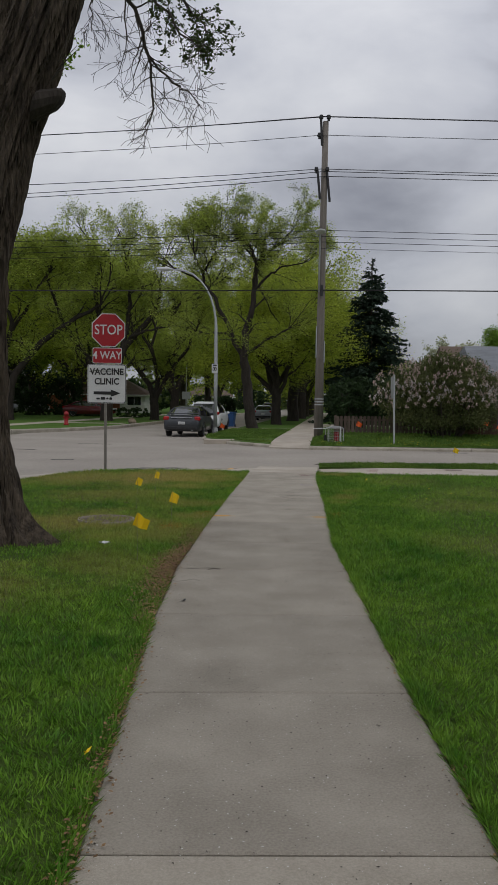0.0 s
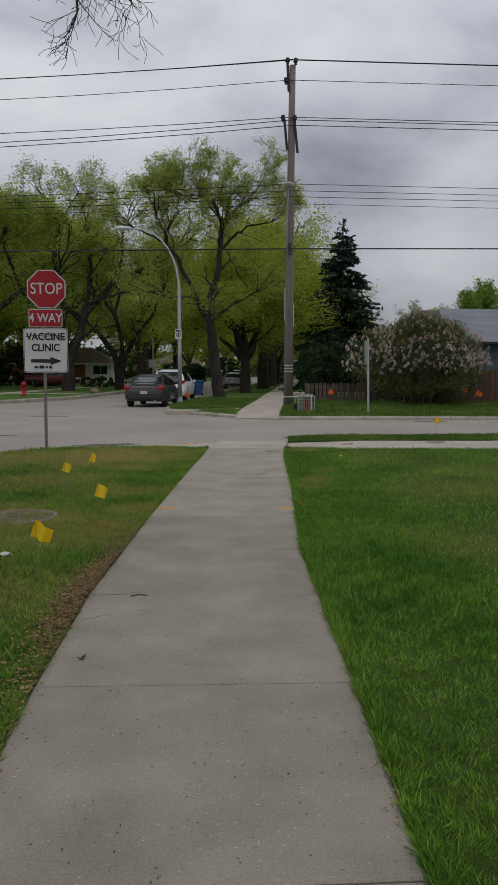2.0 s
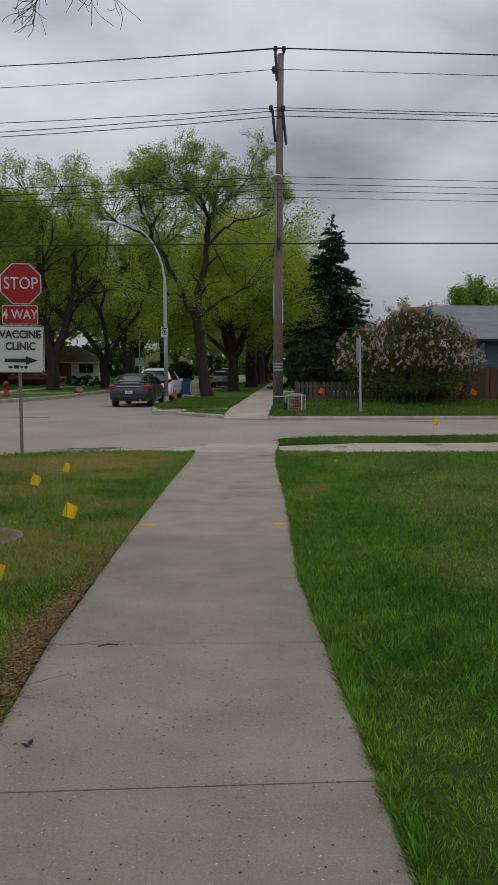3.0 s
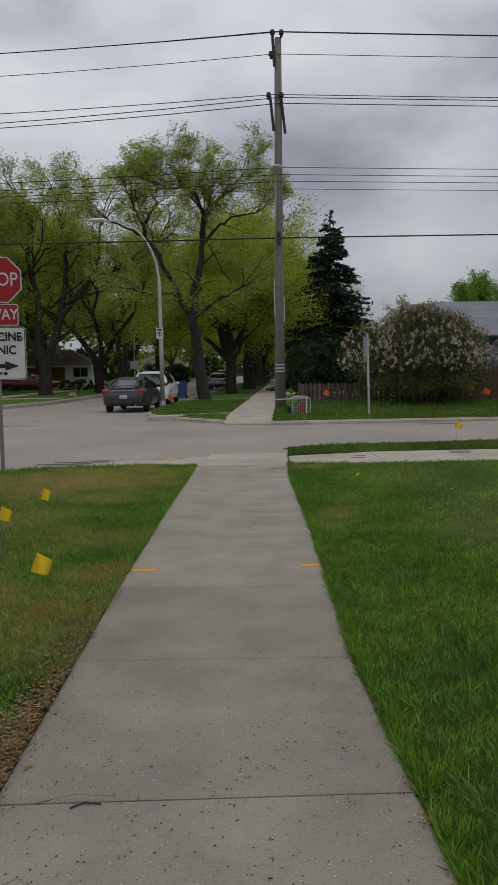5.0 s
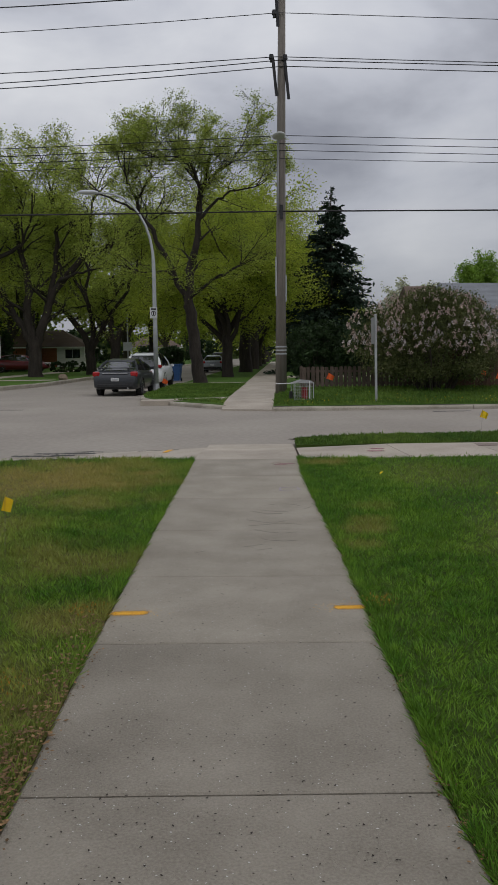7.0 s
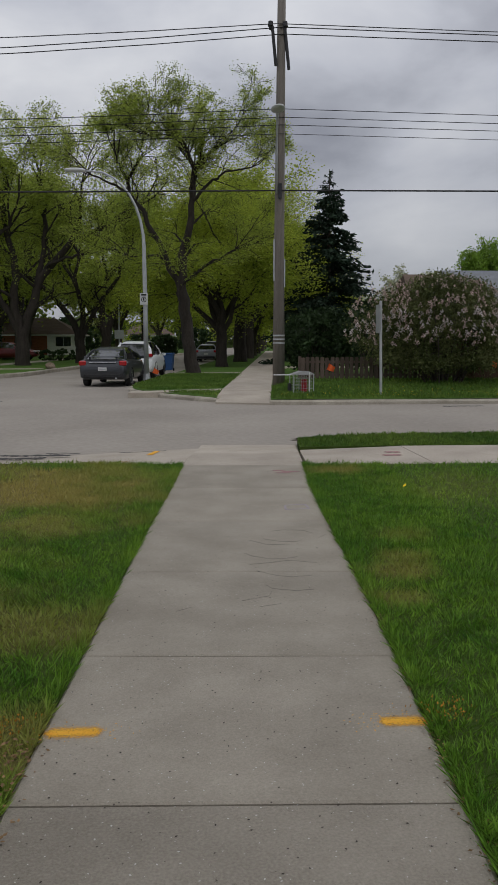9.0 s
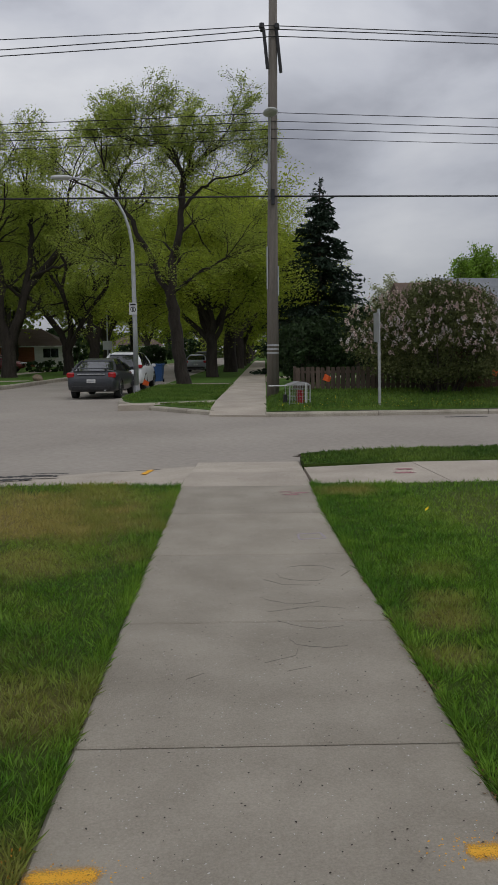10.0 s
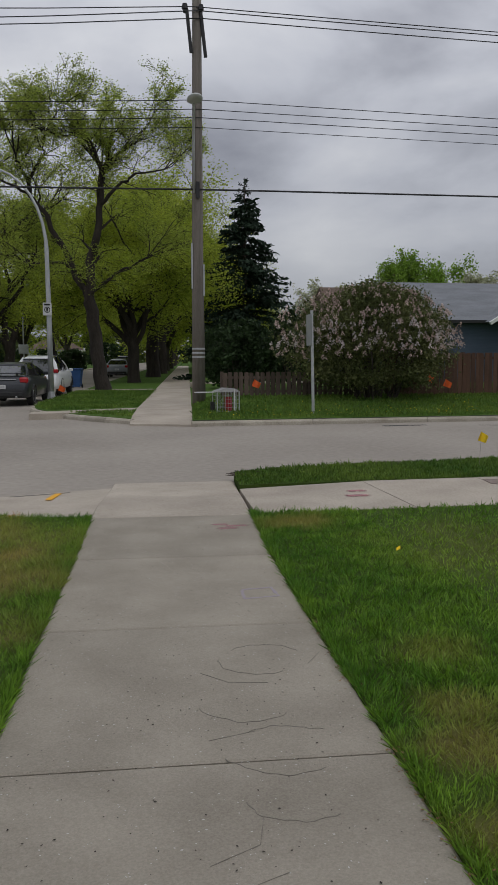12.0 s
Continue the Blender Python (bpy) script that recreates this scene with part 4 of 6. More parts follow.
YL = "small yellow plastic marker flag on a wire stem in the grass"
for x, y, turn, size in ((-1.56, 11.41, 45, 0.13), (-1.42, 12.47, 60, 0.13), (-0.9, 9.58, 40, 0.14), (-1.04, 7.7, -8, 0.145)):
    flag(x, y, 0.02, turn, M_YEL, 0.48, size, YL, 3)
flag(5.32, 20.78, 0.0, 5, M_YEL, 0.5, 0.15, YL, 3)
OL = "small orange plastic marker flag on a wire stem before the fence"
for x, y, z, turn, h in ((4.6, 33.95, 0.25, 0, 0.62), (9.65, 33.0, 0.3, 20, 0.72), (10.25, 33.1, 0.3, -15, 0.55)):
    flag(x, y, z, turn, M_ORG, h, 0.24, OL, 5)
flag(-1.36, 41.2, 0.06, 0, M_ORG, 0.45, 0.24, "small orange marker flag beside the street lamp", 2)

cover = thing("valve_cover", "round rusty brown access cover set in the grass", "manhole cover", pose(-1.82, 10.45, 0.004) @ Matrix.Scale(0.85, 4), kind="")
g = G()
g.tube([(0, 0, -0.08), (0, 0, 0.012), (0, 0, 0.02)], [0.4, 0.4, 0.37], 28)
part("lid", g, mat("cast_iron_lid", (0.08, 0.062, 0.055), (0.17, 0.13, 0.11), 6, 0.85, 0.004, 60), cover)
g = G()
g.tube([(0.415 * math.cos(a), 0.415 * math.sin(a), 0.015) for a in [2 * math.pi * i / 28 for i in range(29)]], 0.025, 5, cap=False)
part("rim", g, mat("concrete_rim", (0.2, 0.17, 0.14), (0.3, 0.26, 0.22), 6, 0.9), cover)
for x, y in ((0.1, -0.05), (-0.12, 0.03)):
    g = G()
    g.box(x - 0.05, y - 0.02, 0.015, x + 0.05, y + 0.02, 0.024)
    part("lift_slot", g, M_BLACK, cover)


# ---- far right: fence, lilac, spruce, houses ----
def fence(name, label, x0, x1, y0, y1, base, top, width, gap, material, group):
    f = thing(name, label, "fence", group=group)
    n = int((x1 - x0) / (width + gap))
    me = []
    rng = random.Random(3)
    for v in range(5):
        g = G()
        h = top + rng.uniform(-0.03, 0.03)
        g.prism([(-width / 2, -0.011), (width / 2, -0.011), (width / 2, 0.011), (-width / 2, 0.011)], base, h - 0.02)
        g.add([(-width / 2, -0.011, h - 0.02), (width / 2, -0.011, h - 0.02), (width / 2, 0.011, h - 0.02), (-width / 2, 0.011, h - 0.02),
               (-width / 2 + 0.03, -0.011, h), (width / 2 - 0.03, -0.011, h), (width / 2 - 0.03, 0.011, h), (-width / 2 + 0.03, 0.011, h)],
              [(4, 5, 6, 7), (0, 1, 5, 4), (1, 2, 6, 5), (2, 3, 7, 6), (3, 0, 4, 7)])
        me.append(mesh("picket", g, material))
    for i in range(n):
        u = (i + 0.5) / n
        ob = part("picket", me[rng.randrange(5)], material, f)
        ob.location = (x0 + (x1 - x0) * u, y0 + (y1 - y0) * u + rng.uniform(-0.006, 0.006), 0)
        ob.rotation_euler = (0, radians(rng.uniform(-0.8, 0.8)), 0)
    for z in (base + 0.16, top - 0.2):
        g = G()
        g.box(0, 0.014, z, math.hypot(x1 - x0, y1 - y0), 0.05, z + 0.08)
        r = part("rail", g, material, f)
        r.location, r.rotation_euler = (x0, y0, 0), (0, 0, math.atan2(y1 - y0, x1 - x0))
    k = max(2, int((x1 - x0) / 2.4) + 1)
    for i in range(k):
        u = i / (k - 1)
        g = G()
        g.box(-0.045, 0.05, base - 0.2, 0.045, 0.14, top + 0.02)
        p = part("post", g, material, f)
        p.location = (x0 + (x1 - x0) * u, y0 + (y1 - y0) * u, 0)
    return f


fence("picket_fence", "low weathered grey-brown wooden picket fence behind the lawn", 3.75, 9.0, 34.6, 34.5, 0.27, 1.06, 0.125, 0.035, M_FENCE2, "fences")
fence("board_fence", "brown stained close-boarded wooden fence", 9.0, 26.0, 34.4, 34.2, 0.27, 1.62, 0.135, 0.012, M_FENCE, "fences")


def bush(name, label, m, size, stems, n, leaf, leaf_size, material, seed, blooms=None, category="bush", lift=0.12):
    """A shrub: stems, and leaves in many uneven clumps inside a lumpy dome."""
    t = thing(name, label, category)
    rng = np.random.default_rng(seed)
    r = random.Random(seed)
    w, d, h = size
    g = G()
    clumps = []
    for i in range(stems):
        a, u = r.uniform(0, 6.283), math.sqrt(r.random())
        top = Vector((math.cos(a) * u * w * 0.8, math.sin(a) * u * d * 0.8, h * (0.62 + 0.3 * math.sqrt(max(0, 1 - u * u)) * r.uniform(0.6, 1.0))))
        base = Vector((top.x * 0.3, top.y * 0.3, -0.1))
        mid = base.lerp(top, 0.5) + Vector((r.gauss(0, 0.12), r.gauss(0, 0.12), 0.1))
        g.tube([base, mid, top], [0.035, 0.022, 0.008], 5, cap=False)
    k = max(60, n // 60)
    for i in range(k):
        a, u = r.uniform(0, 6.283), r.random() ** 0.4
        z = r.uniform(lift, 1.0)
        wide = (1 - max(0, (z - 0.45) / 0.55) ** 2.4) ** 0.5 * (0.5 + 0.5 * min(1, z / 0.42))
        lump = 1 + 0.14 * math.sin(3 * a + seed + 2 * z) + 0.12 * math.sin(7 * a + 2 * seed + 5 * z)
        clumps.append((math.cos(a) * u * w * wide * lump, math.sin(a) * u * d * wide * lump, z * h))
    c = np.repeat(np.array(clumps), n // k, axis=0)
    q = len(c)
    p = c + rng.normal(size=(q, 3)) * np.array([0.16, 0.16, 0.13]) * (h / 3.0)
    p[:, 2] = np.maximum(p[:, 2], 0.02)
    a = unit(rng, q)
    b = np.cross(a, unit(rng, q))
    s = leaf_size * rng.uniform(0.6, 1.3, (q, 1))
    part("stem", g, M_BARK2, t)
    quads("foliage", p, a * s, b * s * 0.7, material, t)
    if blooms:
        for nm, count, mt, zlo, band in blooms:
            pts = []
            for i in range(count):
                a_, z = r.uniform(0, 6.283), r.uniform(zlo[0], zlo[1])
                if band and math.sin(a_) > -0.1:
                    a_ = -a_
                wide = (1 - max(0, (z - 0.45) / 0.55) ** 2.4) ** 0.5 * (0.5 + 0.5 * min(1, z / 0.42))
                lump = 1 + 0.14 * math.sin(3 * a_ + seed + 2 * z) + 0.12 * math.sin(7 * a_ + 2 * seed + 5 * z)
                u = r.uniform(0.88, 1.08)
                pts.append((math.cos(a_) * u * w * wide * lump, math.sin(a_) * u * d * wide * lump, z * h + r.uniform(0, 0.1)))
            c = np.repeat(np.array(pts), 20, axis=0)
            q = len(c)
            e = rng.random((q, 1))
            p = c + unit(rng, q) * np.array([0.055, 0.055, 0.02]) * (1.15 - e) * 1.2 + np.concatenate([np.zeros((q, 2)), e * 0.13], 1)
            a = unit(rng, q) * 0.026
            b = np.cross(a / 0.026, unit(rng, q)) * 0.024
            quads(nm, p, a, b, mt, t)
    t.matrix_world = m
    return t


bush("lilac_bush", "large lilac bush with pink and white blossoms before the fence", pose(8.2, 33.45, 0.2), (2.5, 1.3, 3.3), 26, 46000, None, 0.042, M_LILAC, 4,
     (("pink_blossom", 600, M_BLOOM, (0.36, 1.0), False), ("white_blossom", 140, M_BLOOM2, (0.45, 0.68), True)), lift=0.16)
bush("shrub", "dark green shrub by the pavement behind the pole", pose(5.4, 41.5, 0.2), (1.5, 1.3, 2.6), 12, 7000, None, 0.08, M_SHRUB, 7)
bush("shrub", "dark green shrub behind the picket fence", pose(7.6, 40.2, 0.2), (1.7, 1.3, 3.0), 12, 7000, None, 0.08, M_SHRUB, 8)
bush("shrub", "dark green shrub behind the picket fence", pose(9.9, 41, 0.2), (1.8, 1.4, 2.9), 12, 7000, None, 0.08, M_SHRUB, 9)
bush("shrub", "dark green shrub beside the pavement under trees", pose(6.3, 49, 0.2), (1.6, 2.2, 2.6), 12, 6000, None, 0.09, M_SHRUB, 10)


def spruce(label, m, h, w, seed):
    t = thing("spruce_tree", label, "tree")
    r = random.Random(seed)
    rng = np.random.default_rng(seed)
    g = G()
    g.tube([(0, 0, -0.2), (0, 0, h * 0.5), (0, 0, h)], [0.22, 0.13, 0.015], 8)
    pts, sz = [], []
    z = 0.8
    boughs = G()
    while z < h - 0.15:
        f = 1 - z / h
        for j in range(9 if f > 0.15 else 5):
            a = r.uniform(0, 6.283)
            ln = (w * f ** 0.85 * r.uniform(0.6, 1.15)) + 0.12
            tip = Vector((math.cos(a) * ln, math.sin(a) * ln, z - 0.18 * ln + r.uniform(-0.1, 0.25)))
            root = Vector((0, 0, z))
            boughs.tube([root, root.lerp(tip, 0.5) + Vector((0, 0, -0.06)), tip], [0.03 * f + 0.008, 0.018 * f + 0.006, 0.005], 3, cap=False)
            k = max(5, int(ln * 22))
            for i in range(k):
                u = 0.15 + 0.85 * (i + r.random()) / k
                p = root.lerp(tip, u) + Vector((r.gauss(0, 0.1 * ln * 0.6), r.gauss(0, 0.1 * ln * 0.6), r.gauss(-0.05, 0.07)))
                pts.append(p)
                sz.append(0.2 if f > 0.1 else 0.12)
        z += 0.3
    n = len(pts)
    p = np.array([tuple(q) for q in pts])
    out = p * np.array([1, 1, 0])
    out /= np.linalg.norm(out, axis=1, keepdims=True) + 1e-6
    a = out + rng.normal(size=(n, 3)) * 0.5 + np.array([0, 0, -0.25])
    a /= np.linalg.norm(a, axis=1, keepdims=True)
    b = np.cross(a, unit(rng, n))
    s = np.array(sz)[:, None] * rng.uniform(0.7, 1.3, (n, 1))
    part("trunk", g, M_BARK2, t)
    part("bough", boughs, M_BARK2, t)["kind"] = "stuff"
    quads("needles", p, a * s, b * s * 0.42, M_NEEDLE, t)
    t.matrix_world = m
    return t


spruce("tall dark green spruce with drooping boughs", pose(9.1, 60.9, 0.1), 12.4, 4.3, 12)
spruce("dark spruce among distant garden trees", pose(-25, 122, 0.1), 11, 2.8, 13)

tree("fresh green young maple behind the house", 51, 7.2, 2.6, 0.16, 5, 0.34, 22, 0.08, 0.45, M_LEAF3, stand(18.1, 55.5, 0, 0.86, 0.1, 1.34), kids=(0, 6, 4, 3), group="garden trees")
pale = tree("distant tree with pale thin spring buds", 61, 9.6, 2.5, 0.25, 6, 0.8, 6, 0.17, 0.6, M_BUD, stand(23.5, 92, 0, 0.95), kids=(0, 6, 5, 4), group="garden trees")
for x, y, turn, s in ((18.5, 98, 60, 0.8), (30.2, 70, 120, 0.92), (50, 92, 30, 1.2), (62, 80, 30, 1.2)):
    copy_thing(pale, stand(x, y, turn, s))


# ---- vehicles ----
M_TYRE = mat("tyre_rubber", (0.012, 0.012, 0.012), (0.03, 0.03, 0.03), 10, 0.9)
M_RIM = mat("alloy_rim", (0.3, 0.3, 0.31), (0.45, 0.45, 0.46), 6, 0.4, metal=0.7)
M_GLASS = glass("dark_car_glass", (0.012, 0.015, 0.017))
M_TAIL = mat("red_tail_lamp", (0.3, 0.008, 0.012), (0.42, 0.015, 0.02), 6, 0.2, coat=0.6)
M_GREY = mat("dark_grey_car_paint", (0.035, 0.038, 0.043), (0.05, 0.053, 0.06), 2, 0.32, coat=0.5, metal=0.3)
M_SUVW = mat("white_car_paint", (0.76, 0.77, 0.78), (0.82, 0.83, 0.84), 2, 0.35, coat=0.5)
M_SILV = mat("silver_car_paint", (0.22, 0.23, 0.25), (0.3, 0.31, 0.33), 2, 0.3, metal=0.4, coat=0.5)
M_MAROON = mat("maroon_car_paint", (0.1, 0.012, 0.015), (0.15, 0.02, 0.022), 2, 0.3, coat=0.5)
M_TRIM = mat("black_plastic_trim", (0.015, 0.015, 0.016), (0.035, 0.035, 0.036), 12, 0.7)


def car(name, label, m, paint, suv=False, spoiler=False, front_lamps=True):
    c = thing(name, label, "car", group="parked cars")
    if suv:
        body = [(0.0, 0.45, 0.8, 0.76), (0.06, 0.34, 1.0, 0.86), (0.25, 0.3, 1.06, 0.92), (1.2, 0.28, 1.08, 0.94), (3.4, 0.28, 1.07, 0.94), (4.1, 0.3, 1.0, 0.9), (4.45, 0.36, 0.88, 0.82), (4.6, 0.45, 0.75, 0.7)]
        cabin = [(0.14, 1.05, 0.8, 0.79), (0.5, 1.64, 0.8, 0.6), (1.3, 1.7, 0.83, 0.63), (2.4, 1.67, 0.83, 0.62), (2.9, 1.5, 0.82, 0.64), (3.5, 1.06, 0.8, 0.78)]
        wheels, wr, length = (0.95, 3.75), 0.35, 4.6
    else:
        body = [(0.0, 0.42, 0.72, 0.76), (0.05, 0.32, 0.95, 0.85), (0.22, 0.28, 1.03, 0.9), (0.9, 0.24, 1.04, 0.92), (2.4, 0.23, 1.0, 0.925), (3.7, 0.24, 0.97, 0.91), (4.45, 0.28, 0.82, 0.86), (4.75, 0.34, 0.68, 0.74), (4.85, 0.42, 0.6, 0.62)]
        cabin = [(0.5, 1.02, 0.78, 0.76), (1.3, 1.4, 0.8, 0.58), (1.9, 1.47, 0.82, 0.58), (2.6, 1.45, 0.82, 0.58), (3.0, 1.32, 0.81, 0.6), (3.75, 0.97, 0.79, 0.77)]
        wheels, wr, length = (0.98, 3.85), 0.33, 4.85

    def ring(y, zb, zt, hw):
        half = [(hw * 0.82, zb), (hw * 0.97, zb + 0.07), (hw, zb + (zt - zb) * 0.45), (hw * 0.985, zt - 0.16), (hw * 0.93, zt - 0.04), (hw * 0.8, zt)]
        return [(x, y, z) for x, z in half] + [(-x, y, z) for x, z in reversed(half)]

    g = G()
    g.loft([ring(*s) for s in body])
    shell = part("body", g, paint, c, smooth=True)
    g = G()
    g.loft([[(wb, y, (0.97 if not suv else 1.0)), (wb * 0.5 + wt * 0.5 + 0.03, y, 0.45 * 1.02 + 0.55 * zt), (wt, y, zt - 0.02), (wt * 0.75, y, zt), (-wt * 0.75, y, zt), (-wt, y, zt - 0.02), (-wb * 0.5 - wt * 0.5 - 0.03, y, 0.45 * 1.02 + 0.55 * zt), (-wb, y, (0.97 if not suv else 1.0))]
            for y, zt, wb, wt in cabin])
    part("cabin_glass", g, M_GLASS, c, "dark tinted glass", smooth=False)
    g = G()
    roof = cabin[1:-2]
    g.loft([[(wt + 0.02, y, zt - 0.05), (wt * 0.8, y, zt + 0.012), (-wt * 0.8, y, zt + 0.012), (-wt - 0.02, y, zt - 0.05)] for y, zt, wb, wt in [(roof[0][0] - 0.08, roof[0][1] - 0.02, 0, roof[0][3])] + roof + [(cabin[-2][0] + 0.05, cabin[-2][1] + 0.0, 0, cabin[-2][3] * 0.97)]])
    part("roof", g, paint, c, smooth=True)
    for s in (1, -1):
        for k, (i, j) in enumerate(((0, 1), (len(cabin) - 1, len(cabin) - 2))):
            a, b = cabin[i], cabin[j]
            g = G()
            g.tube([(s * (a[2] + 0.005), a[0], 1.0), (s * (0.5 * a[2] + 0.5 * b[3] + 0.03), 0.5 * (a[0] + b[0]), 0.5 * (1.0 + b[1]) + 0.02), (s * b[3], b[0], b[1] - 0.01)], [0.05 if not suv or k else 0.09, 0.04 if not suv or k else 0.08, 0.035], 6)
            part("pillar", g, paint, c)
        g = G()
        g.tube([(s * 0.83, 2.05, 1.0), (s * 0.64, 2.05, 1.44 if not suv else 1.64)], 0.035, 5)
        part("pillar", g, M_TRIM, c)
        g = G()
        g.rbox(min(s * 0.9, s * 1.08), 3.05, 1.0, max(s * 0.9, s * 1.08), 3.17, 1.14, 0.03)
        part("wing_mirror", g, paint, c)
        g = G()
        if suv:
            g.rbox(min(s * 0.6, s * 0.9), -0.005, 0.98, max(s * 0.6, s * 0.9), 0.3, 1.14, 0.04)
        else:
            g.rbox(min(s * 0.6, s * 0.89), 0.005, 0.78, max(s * 0.6, s * 0.89), 0.2, 0.98, 0.045)
        part("tail_lamp", g, M_TAIL, c)
        g = G()
        g.rbox(min(s * 0.5, s * 0.8), length - 0.32, 0.66, max(s * 0.5, s * 0.8), length - 0.1, 0.8, 0.03)
        part("headlamp", g, M_ALU, c)
        for y in wheels:
            w = G()
            w.loft([[(s * x, y + r * math.cos(a), wr + r * math.sin(a)) for a in [2 * math.pi * i / 20 for i in range(20)]] for x, r in ((0.68, wr * 0.7), (0.69, wr * 0.97), (0.73, wr), (0.87, wr), (0.905, wr * 0.95), (0.91, wr * 0.7))])
            wheel = part("wheel", w, M_TYRE, c, smooth=True)
            rg = G()
            rg.loft([[(s * x, y + r * math.cos(a), wr + r * math.sin(a)) for a in [2 * math.pi * i / 20 for i in range(20)]] for x, r in ((0.88, wr * 0.68), (0.915, wr * 0.66), (0.9, wr * 0.55), (0.905, wr * 0.12))])
            part("rim", rg, M_RIM, wheel)
            ar = G()
            ar.tube([(s * 0.915, y + (wr + 0.05) * math.cos(a), wr + (wr + 0.05) * math.sin(a)) for a in [math.pi * i / 12 for i in range(13)]], 0.03, 5)
            part("wheel_arch", ar, M_TRIM, c)
    g = G()
    g.rbox(-0.72, -0.03, 0.34, 0.72, 0.1, 0.5, 0.03)
    part("bumper_insert", g, M_TRIM, c)
    g = G()
    z0 = 0.66 if not suv else 0.78
    g.rbox(-0.16, -0.02, z0 - 0.06, 0.16, 0.04, z0 + 0.07, 0.01)
    pl = part("plate", g, M_WHITE, c, "pale plate with plain bars")
    g = G()
    g.box(-0.12, -0.024, z0 - 0.02, 0.12, -0.02, z0 + 0.03)
    part("bar", g, M_GALV, pl)
    g = G()
    g.box(-0.5, 0.0, 0.9 if not suv else 1.0, 0.5, 0.05, 0.93 if not suv else 1.03)
    part("trunk_strip", g, M_ALU, c)
    g = G()
    g.tube([(0, 1.45, 1.45 if not suv else 1.7), (0, 1.3, 1.66 if not suv else 1.85)], 0.008, 4)
    part("aerial", g, M_BLACK, c)
    if spoiler:
        g = G()
        g.rbox(-0.72, 0.12, 1.1, 0.72, 0.32, 1.135, 0.015)
        part("spoiler", g, paint, c)
        for s in (-0.5, 0.5):
            g = G()
            g.box(s - 0.03, 0.18, 1.0, s + 0.03, 0.26, 1.11)
            part("spoiler_foot", g, paint, c)
    g = G()
    g.tube([(0.5, -0.02, 0.33), (0.5, 0.2, 0.33)], 0.035, 8)
    part("tailpipe", g, M_GALV, c)
    c.matrix_world = m
    return c


TURN_ST = -math.degrees(math.atan(SKEW))
car("sedan", "dark grey sedan with rear spoiler parked at the kerb", pose(-3.14, 38.3, ROADZ, 0, 0, TURN_ST), M_GREY, spoiler=True)
car("suv", "white sport utility car parked ahead of the sedan", pose(-2.5, 45.0, ROADZ, 0, 0, TURN_ST), M_SUVW, suv=True)
car("sedan", "silver sedan parked under the boulevard trees", pose(*far(-2.75, 74), ROADZ, 0, 0, TURN_ST), M_SILV)
car("suv", "dark sport utility car parked far down the street", pose(*far(-2.8, 82), ROADZ, 0, 0, TURN_ST), M_GREY, suv=True)
car("sedan", "silver sedan parked across the far lawn drive", pose(-27, 90, 0.06, 0, 0, -88), M_SILV)
car("sedan", "maroon sedan parked beside the clipped hedge", pose(-17, 75, 0.06, 0, 0, -90), M_MAROON)

# ---- far street furniture ----
M_BLUE = mat("blue_bin_plastic", (0.02, 0.06, 0.16), (0.03, 0.085, 0.22), 4, 0.5)
b = thing("wheeled_bin", "blue plastic wheeled bin standing at the kerb", "bin", pose(-1.15, 54.5, ROADZ, 0, 0, -10))
g = G()
g.loft([[(-w, -d, z), (w, -d, z), (w, d, z), (-w, d, z)] for z, w, d in ((0.06, 0.22, 0.24), (0.9, 0.29, 0.33), (0.96, 0.31, 0.35))])
part("tub", g, M_BLUE, b)
g = G()
g.rbox(-0.32, -0.37, 0.96, 0.32, 0.38, 1.04, 0.03)
part("lid", g, M_BLUE, b)
for s in (-0.25, 0.25):
    g = G()
    g.tube([(s - 0.03, 0.26, 0.1), (s + 0.03, 0.26, 0.1)], 0.1, 12)
    part("wheel", g, M_TYRE, b)
g = G()
g.tube([(-0.25, 0.4, 0.98), (0.25, 0.4, 0.98)], 0.018, 6)
part("handle", g, M_BLUE, b)

h = thing("fire_hydrant", "red fire hydrant on the far lawn", "fire hydrant", pose(-10.9, 48.6, 0.06))
g = G()
g.tube([(0, 0, 0), (0, 0, 0.08), (0, 0, 0.09), (0, 0, 0.6), (0, 0, 0.62), (0, 0, 0.68), (0, 0, 0.78), (0, 0, 0.84)], [0.17, 0.17, 0.12, 0.12, 0.16, 0.16, 0.1, 0.03], 12)
part("barrel", g, M_RED, h, smooth=True)
for s in (-1, 1):
    g = G()
    g.tube([(s * 0.1, 0, 0.46), (s * 0.2, 0, 0.46)], [0.06, 0.05], 8)
    part("outlet", g, M_RED, h)

s2 = thing("street_sign_post", "thin grey post with a small sign across the street", "sign post", pose(-6.1, 79.8, 0.06))
g = G()
g.tube([(0, 0, -0.1), (0, 0, 5.2)], 0.06, 8)
part("post", g, M_GALV, s2)
g = G()
g.rbox(-0.4, -0.08, 1.75, 0.4, -0.06, 2.5, 0.01)
part("sign_plate", g, M_ALU, s2)

st = thing("boulder", "small tan boulder at the far kerb", "boulder", pose(-7.7, 54, 0.05))
bm = bmesh.new()
bmesh.ops.create_icosphere(bm, subdivisions=2, radius=0.3)
for v in bm.verts:
    v.co *= 1 + 0.3 * noise.noise(v.co * 4)
    v.co.z = max(-0.05, v.co.z * 0.75 + 0.15)
g = G()
bm.verts.index_update()
g.add([v.co.copy() for v in bm.verts], [[v.index for v in f.verts] for f in bm.faces])
bm.free()
part("stone", g, mat("tan_stone", (0.16, 0.12, 0.08), (0.28, 0.22, 0.16), 5, 0.9, 0.02, 12), st)

